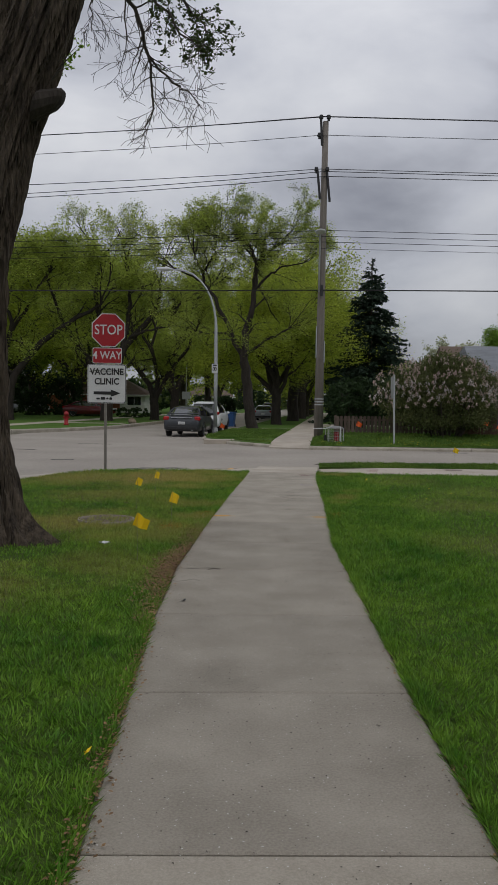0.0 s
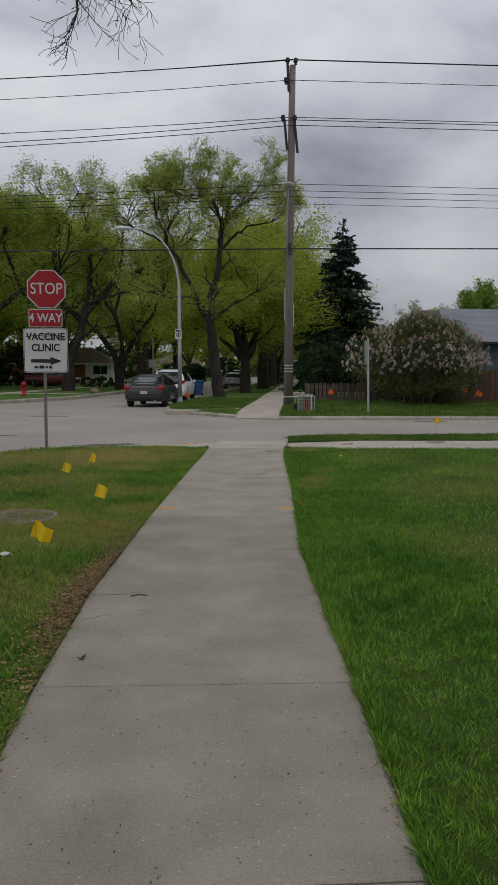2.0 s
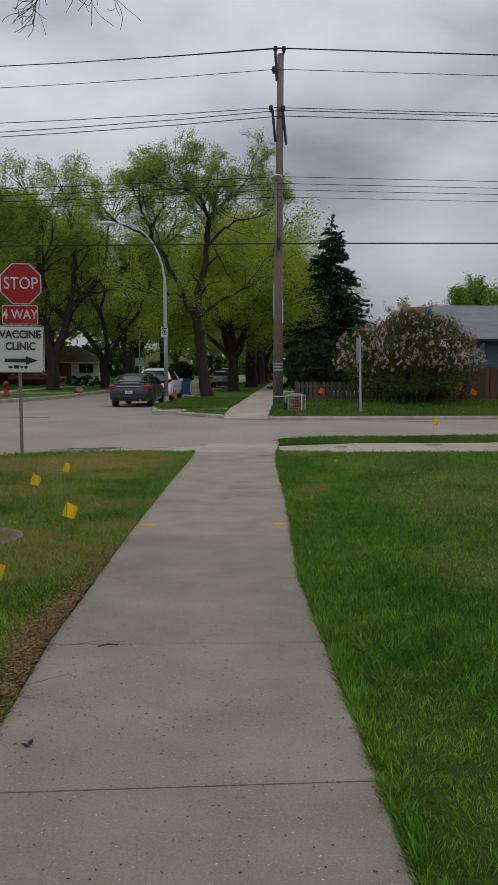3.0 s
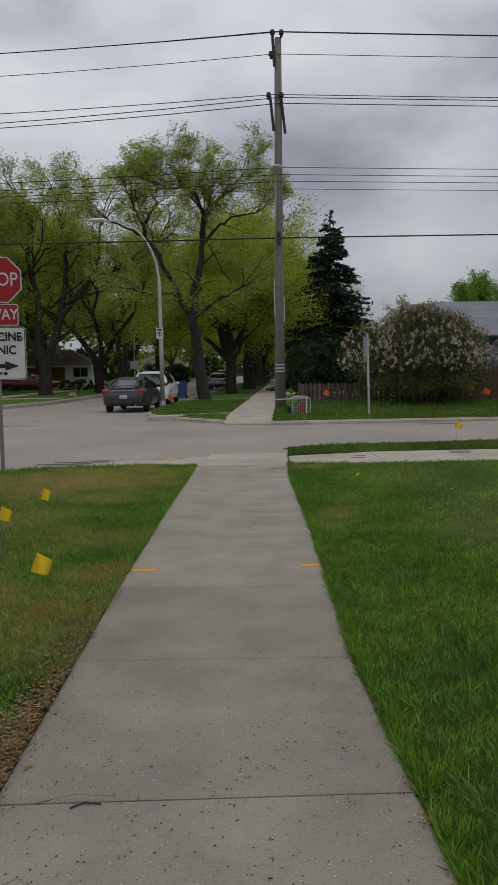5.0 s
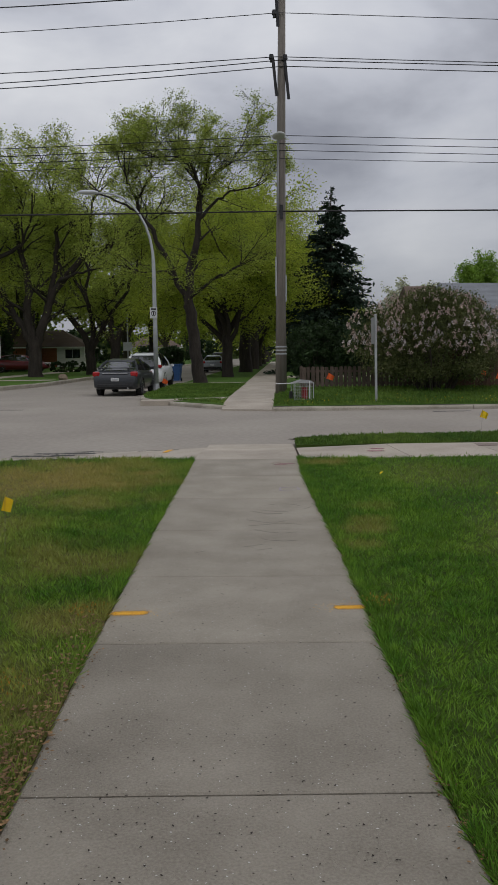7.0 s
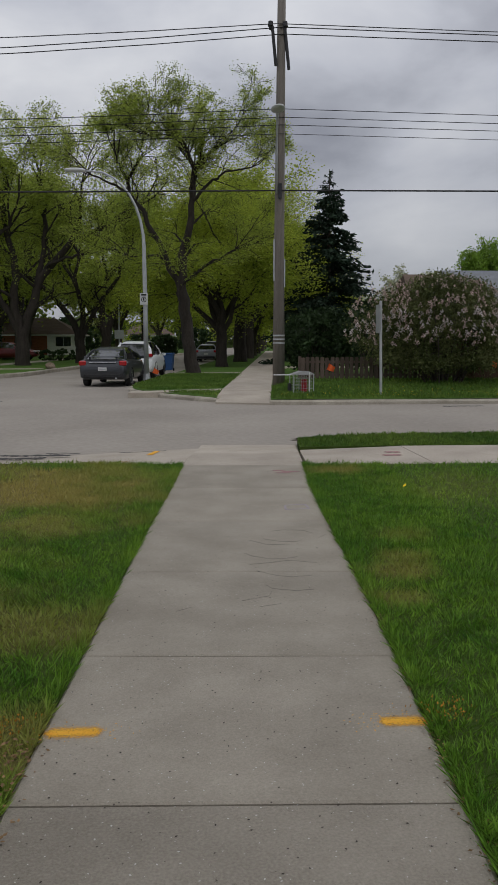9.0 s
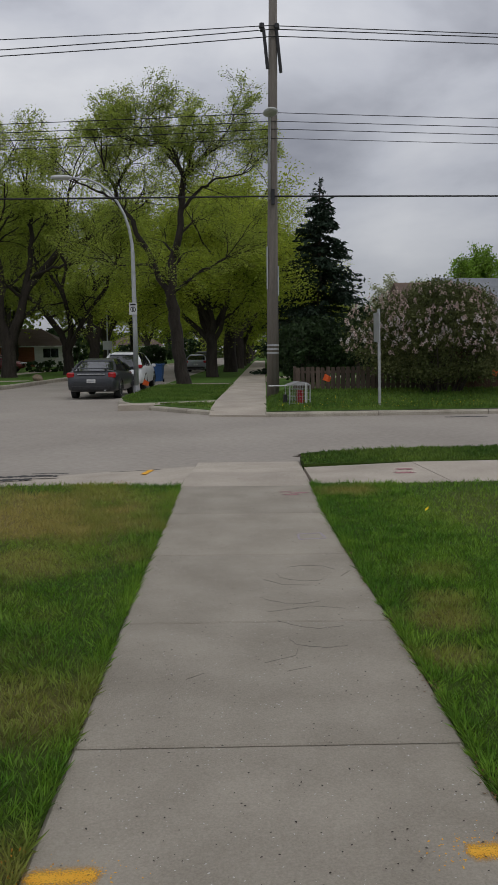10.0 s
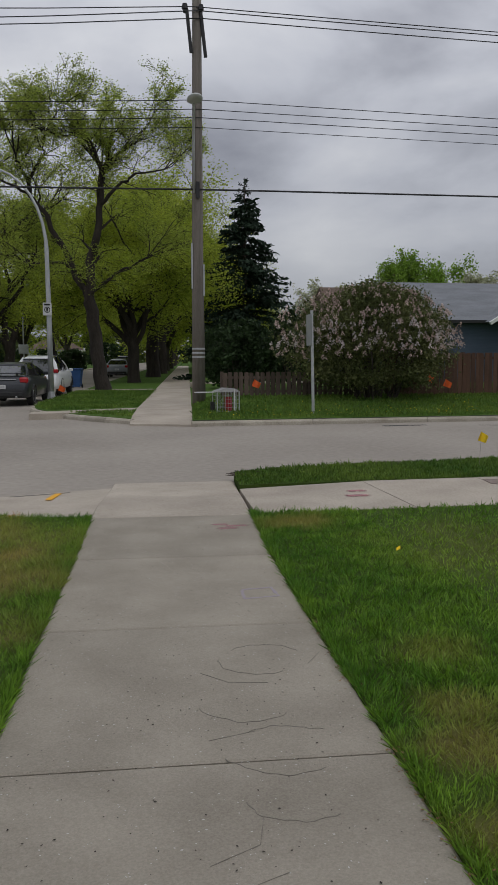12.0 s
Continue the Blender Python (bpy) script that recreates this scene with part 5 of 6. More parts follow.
path = thing("garden_walk", "pale concrete walk across the far lawn", "sidewalk", kind="structure")
for poly in ([(-12.6, 53.0), (-8.3, 53.3), (-8.2, 54.6), (-12.6, 54.3)], [(-15.2, 43), (-13.8, 43), (-8.4, 95), (-9.8, 95)]):
    g = G()
    g.prism(poly, -0.2, 0.07)
    part("slab", g, M_CONC2, path)

box = thing("utility_cage", "wire cage with a red panel on the lawn", "cage", pose(3.38, 31.5, 0.06, 0, 0, 8))
for x in (-0.3, 0.3):
    for y in (-0.22, 0.22):
        g = G()
        g.box(x - 0.012, y - 0.012, -0.05, x + 0.012, y + 0.012, 0.56)
        part("corner_post", g, M_GALV, box)
for k in range(9):
    x = -0.3 + 0.6 * k / 8
    for y in (-0.22, 0.22):
        g = G()
        g.tube([(x, y, 0.02), (x, y, 0.56)], 0.005, 4)
        part("wire", g, M_GALV, box)
for k in range(6):
    z = 0.05 + 0.1 * k
    for y in (-0.22, 0.22):
        g = G()
        g.tube([(-0.3, y, z), (0.3, y, z)], 0.005, 4)
        part("wire", g, M_GALV, box)
g = G()
g.loft([[(-0.33, -0.25, 0.56), (0.33, -0.25, 0.56), (0.33, 0.25, 0.56), (-0.33, 0.25, 0.56)], [(-0.05, -0.2, 0.66), (0.2, -0.2, 0.64), (0.2, 0.2, 0.64), (-0.05, 0.2, 0.66)]])
part("lid", g, mat("dull_grey_plastic", (0.2, 0.2, 0.2), (0.28, 0.28, 0.27), 6, 0.8), box)
g = G()
g.rbox(-0.02, -0.12, 0.05, 0.14, 0.06, 0.42, 0.01)
part("red_panel", g, M_RED, box)
g = G()
g.box(0.15, -0.26, -0.05, 0.185, -0.235, 0.62)
part("white_stake", g, M_WHITE, box)
g = G()
g.rbox(-0.85, -0.05, 0.53, -0.28, 0.04, 0.56, 0.008)
part("plank", g, M_WHITE, box)
g = G()
g.rbox(-0.42, -0.1, 0.0, -0.33, 0.04, 0.3, 0.015)
part("dark_housing", g, M_TRIM, box)


# ---- houses ----
M_SHING = mat("grey_shingle", (0.14, 0.15, 0.16), (0.23, 0.24, 0.26), 0.8, 0.95, 0.01, 12, fine=10, stretch=(1, 3, 3))
M_BSHING = mat("brown_shingle", (0.1, 0.07, 0.055), (0.17, 0.125, 0.1), 0.8, 0.95, 0.01, 12, fine=10, stretch=(1, 3, 3))
# blue-grey siding, its colour darkened to hold the shade under eave and porch
M_BLUEW = mat("shaded_blue_grey_siding", (0.055, 0.076, 0.108), (0.08, 0.106, 0.148), 1.0, 0.8, fine=8, stretch=(0.3, 0.3, 6))
M_WALLW = mat("white_siding", (0.66, 0.66, 0.63), (0.8, 0.8, 0.77), 1.0, 0.8, fine=8, stretch=(0.3, 0.3, 6))
M_BRICK = mat("orange_brick", (0.2, 0.07, 0.04), (0.32, 0.12, 0.07), 2.0, 0.9, 0.004, 20, fine=12, stretch=(1, 1, 3))
M_WINDOW = glass("window_pane", (0.02, 0.025, 0.03))


def house(label, x0, x1, y0, y1, eave, ridge, wall, roof, windows, hip=2.5, over=0.5, end_wall=None, z=0.06):
    t = thing("house", label, "house", pose(0, 0, z))
    g = G()
    g.box(x0, y0, -0.2, x1, y1, eave)
    part("wall", g, wall, t)
    if end_wall:
        g = G()
        g.box(x0 - 0.01, y0 - 0.12, -0.2, x0 + end_wall, y0 - 0.003, eave)
        part("brick_front", g, M_BRICK, t)
    ym = (y0 + y1) / 2
    a = (x0 - over, y0 - over, eave - 0.05)
    b_ = (x1 + over, y0 - over, eave - 0.05)
    c = (x1 + over, y1 + over, eave - 0.05)
    d = (x0 - over, y1 + over, eave - 0.05)
    e, f = (x0 - over + hip, ym, ridge), (x1 + over - hip, ym, ridge)
    low = [(p[0], p[1], p[2] - 0.14) for p in (a, b_, c, d)]
    g = G()
    g.add([a, b_, c, d, e, f], [(0, 1, 5, 4), (1, 2, 5), (2, 3, 4, 5), (3, 0, 4), (3, 2, 1, 0)])
    part("roof", g, roof, t)
    g = G()
    g.add([(p[0], p[1], p[2] - 0.003) for p in (a, b_, c, d)] + low, [(0, 4, 5, 1), (1, 5, 6, 2), (2, 6, 7, 3), (3, 7, 4, 0), (4, 7, 6, 5), (0, 1, 2, 3)])
    part("fascia", g, M_TRIM if wall is M_BLUEW else M_WALLW, t)
    for x, z0, w, hh in windows:
        g = G()
        g.rbox(x - w / 2 - 0.07, y0 - 0.05, z0 - 0.07, x + w / 2 + 0.07, y0 + 0.02, z0 + hh + 0.07, 0.015)
        wd = part("window", g, M_WALLW, t)
        for k in (0, 1):
            g = G()
            g.box(x - w / 2 + k * w / 2 + 0.02, y0 - 0.062, z0, x - w / 2 + (k + 1) * w / 2 - 0.02, y0 - 0.052, z0 + hh)
            part("pane", g, M_WINDOW, wd)
    return t


blue = house("blue-grey bungalow with grey shingle roof behind the fence", 13.2, 30, 46, 54.5, 3.15, 5.2, M_BLUEW, M_SHING, [(20.5, 1.2, 1.6, 1.2), (24, 1.2, 1.6, 1.2)], hip=0.6)
g = G()
g.add([(17.6, 44.7, 3.0), (23.6, 44.7, 3.0), (20.6, 44.7, 4.75), (17.6, 50, 3.0), (23.6, 50, 3.0), (20.6, 50, 4.75)], [(0, 1, 2), (0, 2, 5, 3), (1, 4, 5, 2), (0, 3, 4, 1)])
part("porch_roof", g, M_SHING, blue)
for s in (-1, 1):
    g = G()
    g.tube([(20.6 + s * 3.15, 44.62, 2.92), (20.6, 44.62, 4.78)], 0.1, 4)
    part("bargeboard", g, M_WALLW, blue)
house("house with dark brown gable roof in the distance", 16.5, 34, 66, 74, 3.6, 6.6, M_WALLW, M_BSHING, [(20, 1.2, 1.6, 1.3)], hip=0.4)
house("low white and brick bungalow with brown hip roof", -25, -12.9, 101, 110, 2.35, 4.3, M_WALLW, M_BSHING, [(-14.2, 1.0, 1.7, 1.0), (-20, 1.0, 2.2, 1.1)], hip=3.5, end_wall=9.0)
house("pale bungalow far down the street", -12, -3.0, 150, 158, 2.6, 4.4, M_WALLW, M_BSHING, [(-9, 1.0, 1.7, 1.0), (-5.5, 1.0, 1.7, 1.0)], hip=3.0)
house("bungalow among trees on the far corner", -46, -31, 84, 94, 2.6, 4.6, M_WALLW, M_BSHING, [(-42, 1.0, 1.7, 1.0), (-35, 1.0, 2.2, 1.1)], hip=3.5)

for x, y, w in ((-10.6, 74, 2.4), (-15.5, 78, 2.4), (-20, 78, 2.4)):
    hd = bush("hedge", "low clipped dark green hedge before the bungalow", pose(x, y, 0.0), (w, 0.6, 0.95), 10, 5000, None, 0.07, M_SHRUB, int(x * -3), lift=0.02, category="hedge")
for x, y, w, hh, sd in ((-14, 118, 3, 2.6, 31), (-3.5, 122, 2.2, 2.4, 32), (-30, 100, 3, 2.6, 33), (-8, 132, 3, 2.6, 34), (-21, 112, 3, 3.2, 35), (-36, 78, 3, 2.6, 36), (8.6, 62, 2.0, 2.6, 38), (10.9, 80, 2.4, 2.6, 39), (-2.6, 104, 1.6, 2.0, 40)):
    bush("shrub", "dark leafy garden shrub beneath the street trees", pose(x, y, 0.0), (w, w * 0.8, hh), 10, 3500, None, 0.13, M_SHRUB, sd)

for x, y, w, hh, sd in ((-18.5, 82, 2.0, 4.6, 41), (-22.5, 84, 2.2, 5.0, 42), (-29, 88, 2.6, 4.2, 43), (-30, 116, 5, 4.5, 44), (-42, 118, 6, 5, 45), (-54, 112, 6, 5, 46), (-20, 140, 6, 5, 47), (-34, 142, 7, 5.5, 48), (-50, 140, 7, 5.5, 49), (-10, 168, 6, 5, 50), (2, 180, 5, 4, 51)):
    bush("shrub", "dense dark evergreen shrubs behind the street trees", pose(x, y, 0.0), (w, w * 0.7, hh), 8, 3500, None, 0.16 if y < 100 else 0.3, M_SHRUB, sd, lift=0.03)

# distant belt of trees closing the view
rng = np.random.default_rng(99)
n = 90000
ang = rng.uniform(0, 2 * math.pi, n)
rad = rng.uniform(215, 250, n)
top = 8.5 + 2.2 * np.sin(ang * 23) + 1.5 * np.sin(ang * 57 + 1) + 1.0 * np.sin(ang * 131)
p = np.stack([rad * np.sin(ang), rad * np.cos(ang), top * rng.random(n) ** 1.25], 1)
a = unit(rng, n) * rng.uniform(0.5, 1.1, (n, 1))
bq = np.cross(a, unit(rng, n))
woods = quads("far_woods", p, a, bq * 0.8, mat("distant_foliage", (0.035, 0.055, 0.016), (0.1, 0.13, 0.035), 0.08, 0.8, island=0.3, see=0.3, spec=0.1))
tagged(woods, "belt of distant green trees round the neighbourhood", "trees", kind="stuff")


# ---- grass ----
def inside(poly, x, y):
    px, py = np.array([p[0] for p in poly]), np.array([p[1] for p in poly])
    hit = np.zeros(len(x), bool)
    j = len(poly) - 1
    for i in range(len(poly)):
        cut = ((py[i] > y) != (py[j] > y)) & (x < (px[j] - px[i]) * (y - py[i]) / (py[j] - py[i] + 1e-12) + px[i])
        hit ^= cut
        j = i
    return hit


def grass(name, poly, box, n, tall, wide, z, seed, label, material=M_BLADE, keep=None, lean=0.55):
    rng = np.random.default_rng(seed)
    x = rng.uniform(box[0], box[1], n)
    y = rng.uniform(box[2], box[3], n)
    ok = inside(poly, x, y)
    if keep:
        ok &= keep(x, y, rng)
    x, y = x[ok], y[ok]
    n = len(x)
    patch = 0.75 + 0.5 * (0.5 + 0.25 * np.sin(x * 2.1 + np.sin(y * 1.3) * 2) + 0.25 * np.sin(y * 1.7 + 1.1 * x))
    # small tufts: the blades of one tuft stand taller and lean the same way
    tuft = np.sin(x * 23 + 2.3 * np.sin(y * 9)) * np.sin(y * 19 + 2.1 * np.sin(x * 11)) + 0.6 * np.sin(x * 41 + y * 17) * np.sin(y * 37 - x * 13)
    h = tall * rng.uniform(0.45, 1.2, n) * patch * (1 + 0.45 * tuft)
    d = rng.normal(size=(n, 3)) * lean
    d[:, 0] += 0.45 * np.sin(x * 13 + 3 * np.sin(y * 7))
    d[:, 1] += 0.45 * np.sin(y * 15 + 3 * np.sin(x * 6) + 1)
    d[:, 2] = 1.0
    d /= np.linalg.norm(d, axis=1, keepdims=True)
    c = np.stack([x, y, np.full(n, z)], 1) + d * (h * 0.42)[:, None]
    side = np.cross(d, unit(rng, n))
    side /= np.linalg.norm(side, axis=1, keepdims=True)
    ob = quads(name, c, d * (h * 0.5)[:, None], side * (wide * rng.uniform(0.6, 1.3, n))[:, None], material)
    return tagged(ob, label, "grass", kind="stuff")


def near_edge(rows, sign, width):
    ye, xe = [r[0] for r in rows], [r[1] for r in rows]

    def keep(x, y, rng):
        d = sign * (x - np.interp(y, ye, xe))
        bare = np.where(sign < 0, 0.16 * np.exp(-((y - 8.0) / 2.2) ** 2), 0.0) * (0.6 + 0.4 * np.sin(y * 4.0))
        return (d > bare * rng.uniform(0.4, 1.3, len(x)) - 0.02) & (d < width * rng.uniform(0.7, 1.3, len(x)))
    return keep


def grown(poly, e):
    cx, cy = np.mean([p[0] for p in poly]), np.mean([p[1] for p in poly])
    return [(p[0] + e * np.sign(p[0] - cx), p[1] + e * np.sign(p[1] - cy)) for p in poly]


grass("lawn_grass", near_right, (0.85, 2.6, 2.2, 18.05), 150000, 0.06, 0.0028, 0.0, 1, "mown green grass on the lawn beside the pavement", keep=near_edge(RIGHT, 1, 1.25))
grass("lawn_grass", near_right, (1.6, 11.0, -3.0, 18.05), 230000, 0.06, 0.0042, 0.0, 2, "mown green grass on the wide lawn")
grass("lawn_grass", near_left, (-2.2, 0.05, 2.2, 18.5), 150000, 0.06, 0.0028, 0.0, 3, "green and dry yellow grass beside the pavement", keep=near_edge(LEFT, -1, 1.25))
grass("lawn_grass", near_left, (-4.9, -0.6, -3.0, 18.5), 140000, 0.06, 0.0042, 0.0, 4, "green grass with dry yellow patches under the tree")
# longer tufts hanging over the edges of the slabs
for rows, sign, seed, name in ((RIGHT, 1, 5, near_right), (LEFT, -1, 6, near_left)):
    rng = np.random.default_rng(seed)
    n = 15000
    y = rng.uniform(2.0, 18.1, n)
    y = y[(sign > 0) | (rng.random(n) > 0.9 * np.exp(-((y - 8.0) / 2.2) ** 2))]
    n = len(y)
    gap = np.sin(y * 5.1 + seed) + np.sin(y * 12.7) + np.sin(y * 27.0 + 2)
    y = y[gap > -0.9 + rng.normal(size=n) * 0.5]
    n = len(y)
    x = np.interp(y, [r[0] for r in rows], [r[1] for r in rows]) + sign * np.abs(rng.normal(size=n)) * 0.045
    h = rng.uniform(0.04, 0.11, n)
    d = rng.normal(size=(n, 3)) * 0.5
    d[:, 0] -= sign * 0.25
    d[:, 2] = 0.8
    d /= np.linalg.norm(d, axis=1, keepdims=True)
    c = np.stack([x, y, np.zeros(n)], 1) + d * (h * 0.45)[:, None]
    w = np.cross(d, unit(rng, n))
    ob = quads("edge_grass", c, d * (h * 0.5)[:, None], w * 0.0032, M_BLADE)
    tagged(ob, "longer grass tufts leaning over the slab edge", "grass", kind="stuff")
grass("verge_grass", strip, (1.7, 12, 19.8, 21.7), 60000, 0.065, 0.006, 0.0, 7, "green grass on the narrow verge by the kerb", M_BLADEFAR)
bank = [(2.3, 29.5), (14, 29.5), (14, 34.6), (2.95, 34.6)]
rng = np.random.default_rng(8)
n = 36000
x, y = rng.uniform(2.3, 14, n), rng.uniform(29.5, 34.9, n)
ok = x > 2.27 + SKEW * (y - 29.3)
x, y = x[ok], y[ok]
n = len(x)
z = np.array([far_z(a, b) for a, b in zip(x, y)])
h = rng.uniform(0.04, 0.12, n)
d = rng.normal(size=(n, 3)) * 0.45
d[:, 2] = 1
c = np.stack([x, y, z], 1) + d * (h * 0.45)[:, None]
ob = quads("bank_grass", c, d * (h * 0.5)[:, None], np.cross(d, unit(rng, n)) * 0.009, M_BLADEFAR)
tagged(ob, "rough green grass before the fence", "grass", kind="stuff")
n = 40000
x, y = rng.uniform(-2.2, 3.5, n), rng.uniform(30.3, 46, n)
ok = inside(corner, x, y)
ok &= ~inside([(-1.75, 32.3), (1.1, 32.9), (1.25, 34.3), (-1.75, 33.1)], x, y)
x, y = x[ok], y[ok]
n = len(x)
h = rng.uniform(0.04, 0.1, n)
d = rng.normal(size=(n, 3)) * 0.45
d[:, 2] = 1
c = np.stack([x, y, np.full(n, 0.06)], 1) + d * (h * 0.45)[:, None]
ob = quads("boulevard_grass", c, d * (h * 0.5)[:, None], np.cross(d, unit(rng, n)) * 0.011, M_BLADEFAR)
tagged(ob, "green grass of the boulevard lawn", "grass", kind="stuff")


def dots(name, label, category, pts, size, material, flat=0.3):
    """Many tiny flat-bottomed bits as one object."""
    rng = np.random.default_rng(len(pts))
    n = len(pts)
    p = np.array(pts)
    a = unit(rng, n) * np.array([1, 1, flat])
    b = np.cross(a, np.array([0, 0, 1.0]))
    b /= np.linalg.norm(b, axis=1, keepdims=True) + 1e-6
    s = size * rng.uniform(0.5, 1.6, (n, 1))
    ob = quads(name, p, a * s, b * s * 0.55, material)
    return tagged(ob, label, category, kind="stuff")


M_LITTER = mat("dead_leaf", (0.1, 0.058, 0.027), (0.29, 0.178, 0.085), 8, 0.9, island=0.5)
M_DANDY = mat("dandelion_yellow", (0.7, 0.48, 0.01), (0.85, 0.62, 0.02), 20, 0.8)
r = random.Random(2)
pts = []
for i in range(8000):
    y = min(max(r.gauss(7.5, 0.8), 4.9), 9.4) if i % 3 else r.uniform(2.3, 10.9)
    e = spline(LEFT, y)
    pts.append((e - abs(r.gauss(0, 0.1 if y > 5.5 else 0.04)) + (0.02 if i % 9 else 0.1 * r.random()), y, 0.015 + (0.045 if y > 5.5 else 0.03) * r.random()))
dots("leaf_litter", "brown dead leaves and dirt along the slab edge", "litter", pts, 0.011, M_LITTER)
pts = [(spline(RIGHT, y) + r.gauss(0.0, 0.025), y, 0.018) for y in [r.uniform(2.3, 18) for i in range(2600)] if math.sin(y * 3.1) + math.sin(y * 7.7 + 1) > -0.6]
dots("edge_litter", "dry bits of grass and dirt along the slab edge", "litter", pts, 0.007, M_LITTER)
pts = []
for i in range(2200):
    y = r.uniform(2.2, 20)
    pts.append((r.uniform(spline(LEFT, y) + 0.03, spline(RIGHT, y) - 0.03), y, walk_z(y) + 0.004))
for i in range(800):
    y = r.gauss(7.6, 1.1)
    pts.append((r.uniform(spline(LEFT, y) + 0.03, spline(RIGHT, y) - 0.03), y, walk_z(y) + 0.004))
dots("sidewalk_debris", "dark seeds and bits of twig scattered on the slabs", "debris", pts, 0.005, mat("dark_debris", (0.015, 0.012, 0.01), (0.06, 0.045, 0.035), 30, 0.9, island=0.4), flat=0.1)
pts = []
for i in range(5200):
    y = r.uniform(2.2, 20)
    pts.append((r.uniform(spline(LEFT, y) + 0.03, spline(RIGHT, y) - 0.03), y, walk_z(y) + 0.0015))
dots("pale_grit", "pale grit showing on the slabs", "debris", pts, 0.004, mat("pale_grit", (0.45, 0.43, 0.4), (0.6, 0.58, 0.55), 30, 0.9), flat=0.05)
pts = [(x, y, far_z(x, y) + 0.08) for x, y in [(r.uniform(2.6, 13), min(33.8, 29.7 + abs(r.gauss(0, 1.5)))) for i in range(420)] if x > 2.4 + SKEW * (y - 29)]
dots("dandelions", "yellow dandelion heads in the rough grass", "flowers", pts, 0.017, M_DANDY, flat=0.8)
pts = [(-0.67, 3.37, 0.07), (-0.66, 3.38, 0.072), (-0.665, 3.365, 0.074), (2.9, 13.0, 0.06), (3.5, 13.8, 0.06), (3.3, 14.6, 0.06), (2.4, 16.2, 0.06)]
dots("dandelions", "few yellow dandelion heads in the lawn", "flowers", pts, 0.022, M_DANDY, flat=0.9)

# ---- marks and cracks ----
def ribbon(name, label, pts, w, z, material, category="paint mark", wob=0.25, seed=1, kind=""):
    """A thin flat stroke with ragged edges along a line of places."""
    rr = random.Random(seed)
    fine = []
    for (x0, y0), (x1, y1) in zip(pts, pts[1:]):
        k = max(1, int(math.hypot(x1 - x0, y1 - y0) / 0.02))
        fine += [(x0 + (x1 - x0) * i / k, y0 + (y1 - y0) * i / k) for i in range(k)]
    fine.append(pts[-1])
    g = G()
    rows = []
    for i, (x, y) in enumerate(fine):
        q, o = fine[min(i + 1, len(fine) - 1)], fine[max(i - 1, 0)]
        t = Vector((q[0] - o[0], q[1] - o[1], 0)).normalized()
        s = Vector((-t.y, t.x, 0))
        a, b = (w / 2 * (1 + rr.uniform(-wob, wob)) for _ in range(2))
        zz = z(y) if callable(z) else z
        p = Vector((x, y, zz))
        rows.append([p + s * a, p - s * b, p - s * b - Vector((0, 0, 0.004)), p + s * a - Vector((0, 0, 0.004))])
    g.loft(rows)
    ob = new(name)
    tagged(ob, label, category, kind=kind)
    part("stroke", g, material, ob)
    return ob


def on_slab(y):
    return walk_z(y) + 0.0018


YM = "orange-yellow spray painted line on the pavement"
ribbon("paint_line", YM, [(-0.47, 11.0), (-0.2, 11.0)], 0.13, on_slab, M_SPRAY, wob=0.14, seed=2)
ribbon("paint_line", YM, [(0.9, 11.0), (1.13, 11.0)], 0.13, on_slab, M_SPRAY, wob=0.14, seed=3)
for i, (x0, x1, y) in enumerate(((1.12, 1.36, 17.38), (1.18, 1.5, 17.47), (1.1, 1.3, 17.56))):
    ribbon("paint_line", "faded pink spray paint scribble on the pavement", [(x0, y), ((x0 + x1) / 2, y + 0.03), (x1, y)], 0.1, on_slab, M_PINKSPRAY, wob=0.6, seed=10 + i)
ribbon("chalk_square", "faded violet chalk outline on the pavement", [(1.02, 15.28), (1.25, 15.3), (1.24, 15.5), (1.04, 15.48), (1.02, 15.28)], 0.02, on_slab, M_VIOLET, wob=0.7, seed=14)
for i, (x0, x1, y) in enumerate(((2.75, 3.1, 18.8), (2.85, 3.15, 19.1))):
    ribbon("paint_line", "faded pink spray paint scribble on the pavement", [(x0, y), ((x0 + x1) / 2, y + 0.04), (x1, y)], 0.16, 0.014, M_PINKSPRAY, wob=0.7, seed=20 + i)
ribbon("paint_line", "yellow spray painted stroke on the corner apron", [(-0.47, 19.62), (-0.38, 20.2)], 0.07, lambda y: 0.003 - 0.048 * (y - 18.35), M_YPAINT, seed=24)
M_CRACK = mat("crack_dirt", (0.13, 0.118, 0.1), (0.24, 0.22, 0.185), 25, 0.95)
CRACK = "thin dark hairline crack wandering over the slabs"


def loop(cx, cy, rx, ry, a0, a1, n=16):
    out = []
    for i in range(n + 1):
        a, k = radians(a0 + (a1 - a0) * i / n), 1 + 0.12 * noise.noise(Vector((cx * 9 + i * 0.45, cy, 0)))
        out.append((cx + rx * k * math.cos(a), cy + ry * k * math.sin(a)))
    return out


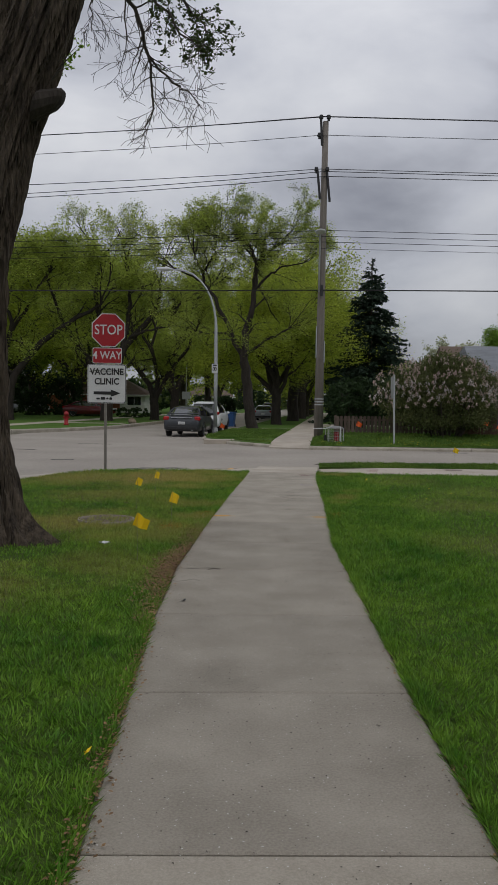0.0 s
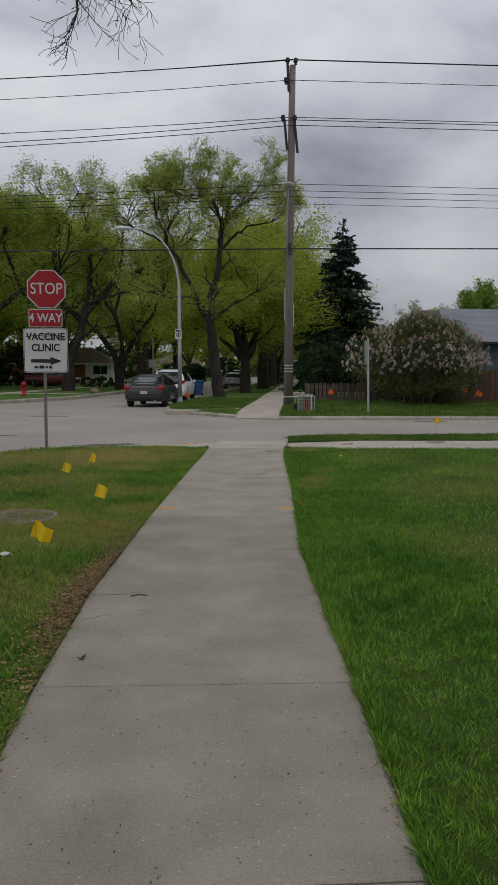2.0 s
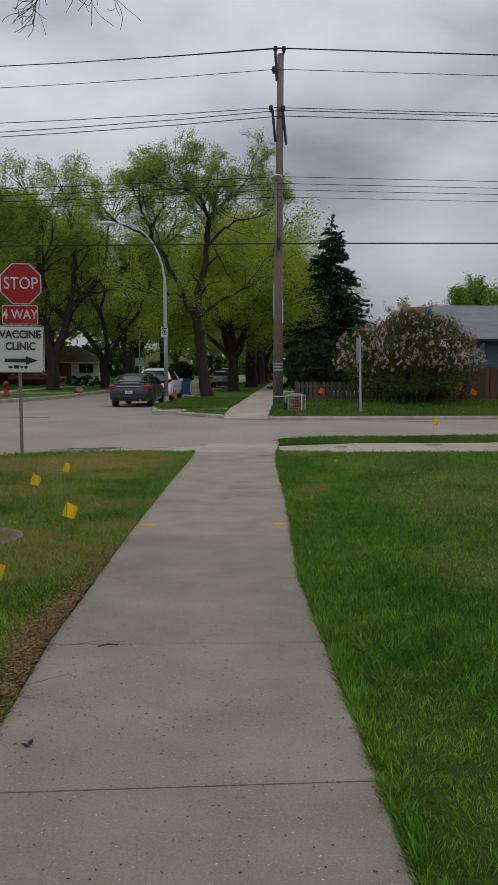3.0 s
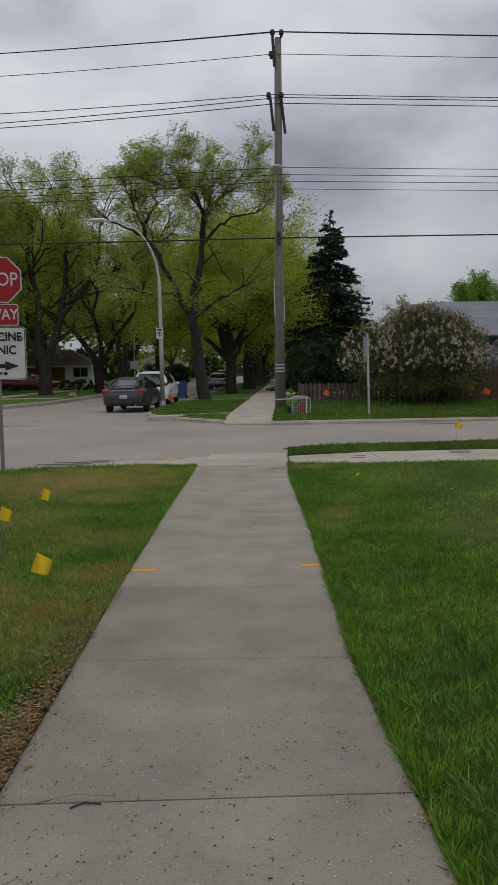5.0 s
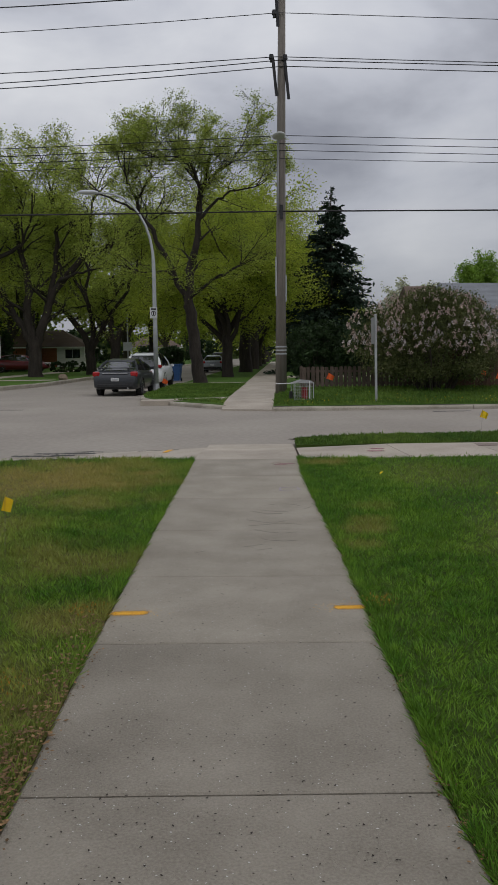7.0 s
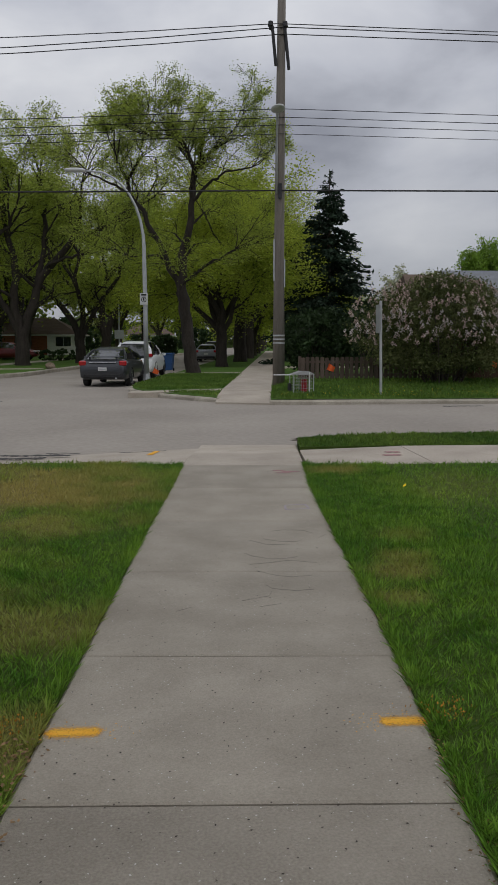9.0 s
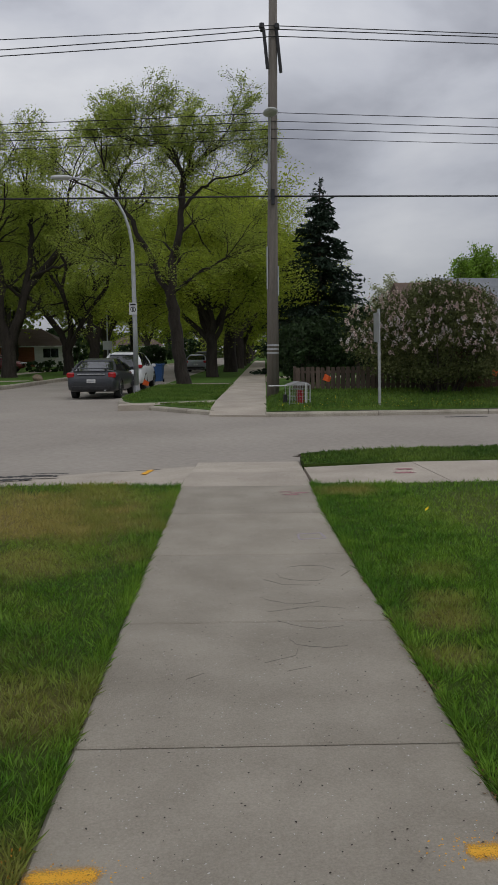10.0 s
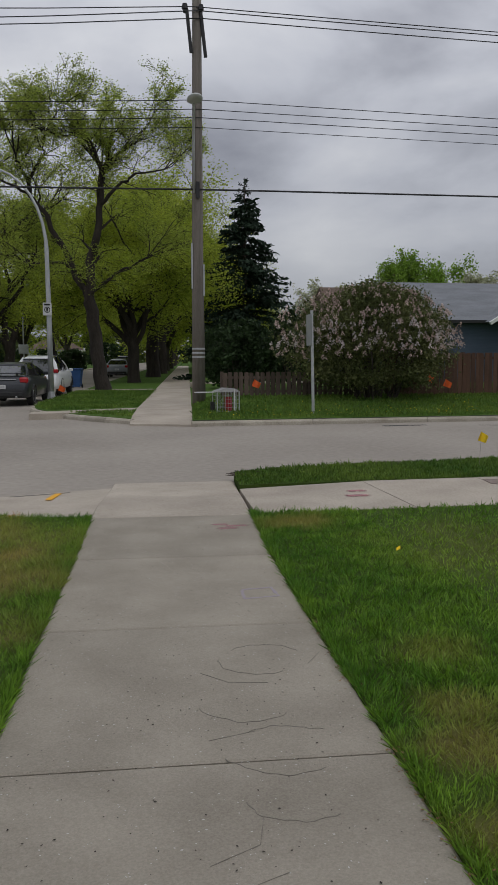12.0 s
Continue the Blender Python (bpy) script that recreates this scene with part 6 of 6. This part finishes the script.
for i, pts in enumerate((loop(0.93, 14.25, 0.22, 0.2, 20, 130), loop(0.93, 14.25, 0.22, 0.2, 170, 290), loop(0.76, 13.75, 0.2, 0.2, 180, 320), loop(0.84, 13.3, 0.24, 0.2, 40, 120), loop(0.84, 13.3, 0.24, 0.2, 190, 300), [(0.55, 13.42), (0.75, 13.47)], loop(0.82, 12.95, 0.2, 0.15, 180, 300),
                         [(0.45, 12.62), (0.62, 12.7), (0.66, 12.85)], [(0.55, 12.5), (0.68, 12.55)], [(0.05, 12.45), (0.14, 12.52)], [(1.15, 14.15), (1.24, 14.28)],
                         [(0.6, 14.12), (0.72, 13.98), (0.9, 13.95)], [(-0.55, 7.45), (-0.35, 7.52), (-0.2, 7.5)], [(-0.6, 6.9), (-0.45, 7.02), (-0.4, 6.96)])):
    ribbon("crack", CRACK, pts, 0.002, on_slab, M_CRACK, "crack", wob=0.8, seed=30 + i, kind="structure")
for i, pts in enumerate(([(-1.6, 19.55), (-1.85, 19.62), (-2.3, 19.55), (-2.6, 19.62)], [(-1.9, 19.35), (-2.3, 19.28), (-2.9, 19.33)], [(-1.5, 19.85), (-1.75, 19.95), (-2.0, 19.9)], [(-0.25, 20.3), (-0.6, 20.2), (-0.95, 20.12)])):
    ribbon("tar_patch", "dark broken patch in the road edge", pts, 0.11 if i < 2 else 0.03, ROADZ + 0.06 - 0.015 * (i > 1) - 0.03 * (i == 3), M_TAR, "road patch", wob=0.8, seed=50 + i, kind="structure")
for i, (pts, w) in enumerate((([(6.7, 28.55), (7.2, 28.6), (7.8, 28.58)], 0.16), ([(-6.5, 31), (-6.0, 31.2), (-5.2, 31.1)], 0.12), ([(-9, 27), (-8, 27.2), (-7.1, 27.1)], 0.2), ([(9.0, 28.3), (11, 27.6), (14, 27.5)], 0.03), ([(-5.5, 22.6), (-4.9, 22.8)], 0.15))):
    ribbon("tar_patch", "dark tar patch on the pale road", pts, w, ROADZ + 0.0045, M_TAR, "road patch", wob=0.6, seed=60 + i, kind="structure")
g = G()
g.prism([(4.75, 19.3), (5.15, 19.32), (5.2, 19.6), (4.8, 19.62)], 0.0, 0.014)
tagged(part("drain_cover", g, mat("rusty_plate", (0.16, 0.12, 0.1), (0.26, 0.21, 0.18), 9, 0.85, 0.003, 60)), "dark rectangular access cover in the pavement", "manhole cover")

pts = [(r.gauss(-0.3, 0.1), r.gauss(11.0, 0.045), walk_z(11) + 0.0012) for i in range(140)] + [(r.gauss(0.99, 0.09), r.gauss(11.02, 0.045), walk_z(11) + 0.0012) for i in range(140)]
dots("paint_overspray", "fine orange overspray specks round the painted lines", "paint mark", pts, 0.004, M_YPAINT, flat=0.03)
pts = [(r.gauss(-0.7, 0.06), r.gauss(18.2, 0.05), r.uniform(0.03, 0.07)) for i in range(120)] + [(r.gauss(-0.6, 0.07), r.gauss(11.0, 0.05), r.uniform(0.03, 0.07)) for i in range(150)] + [(r.gauss(1.2, 0.07), r.gauss(11.03, 0.05), r.uniform(0.03, 0.07)) for i in range(150)] + [(r.gauss(-0.9, 0.07), r.gauss(9.85, 0.12), r.uniform(0.03, 0.07)) for i in range(260)]
pts += [(r.gauss(-0.97, 0.07), r.gauss(9.8, 0.09), r.uniform(0.03, 0.07)) for i in range(160)]
dots("painted_grass", "grass blades tinted orange by spray paint", "paint mark", pts, 0.005, mat("painted_grass_orange", (0.28, 0.13, 0.015), (0.42, 0.2, 0.025), 30, 0.9, island=0.3), flat=1.2)

twig = thing("twig", "small dark curled leaf lying on the slab", "leaf", pose(-0.48, 6.22, 0.014, 0, 0, 70) @ Matrix.Scale(0.6, 4))
g = G()
for a, ln in ((0, 0.06), (130, 0.05), (220, 0.045)):
    dx, dy = math.cos(radians(a)), math.sin(radians(a))
    g.loft([[(dx * u - dy * w * 0.02, dy * u + dx * w * 0.02, zz), (dx * u + dy * w * 0.02, dy * u - dx * w * 0.02, zz), (dx * u, dy * u, zz + 0.004)] for u, w, zz in ((0.0, 0.3, 0.002), (ln * 0.5, 1.0, 0.012), (ln, 0.15, 0.02))])
part("blade", g, M_BLACK, twig)
for x, y, turn in ((0.35, 6.95, 20), (0.6, 8.05, 60), (0.9, 3.9, 10), (0.32, 7.75, 130), (0.95, 9.9, 80)):
    copy_thing(twig, pose(x, y, 0.014, 0, 0, turn) @ Matrix.Scale(0.3, 4))
g = G()
g.tube([(-0.35, 7.42, 0.016), (-0.3, 7.45, 0.019), (-0.24, 7.44, 0.016)], 0.004, 5)
tagged(part("stick", g, M_BARK2), "thin dry stick lying on the slab", "stick")

scrap = new("paper_scrap")
tagged(scrap, "small crumpled white paper scrap lying in the grass", "litter")
g = G()
g.loft([[(-1.51 + 0.055 * u, 8.58 + 0.03 * v, 0.05 + 0.012 * math.sin(3 * u + 2 * v)) for v in (-1, -0.3, 0.4, 1)] for u in (-1, -0.5, 0, 0.5, 1)], closed=False, cap=False)
sheet = part("sheet", g, M_WHITE, scrap)
sheet.modifiers.new("thick", "SOLIDIFY").thickness = 0.002
# the kerb's shadow, laid as a dark ribbon along the verge
M_KERBSHADE = mat("kerb_shade_dark", (0.03, 0.022, 0.015), (0.075, 0.055, 0.038), 9, 0.95, 0.02, 40)
ribbon("soil_gap", "dark strip painted as the kerb's shadow along the verge", [(1.84, 20.55), (1.95, 20.86), (2.5, 21.08), (3.4, 21.26), (4.4, 21.4)], 0.2, 0.012, M_KERBSHADE, "soil", wob=0.7, seed=81, kind="structure")
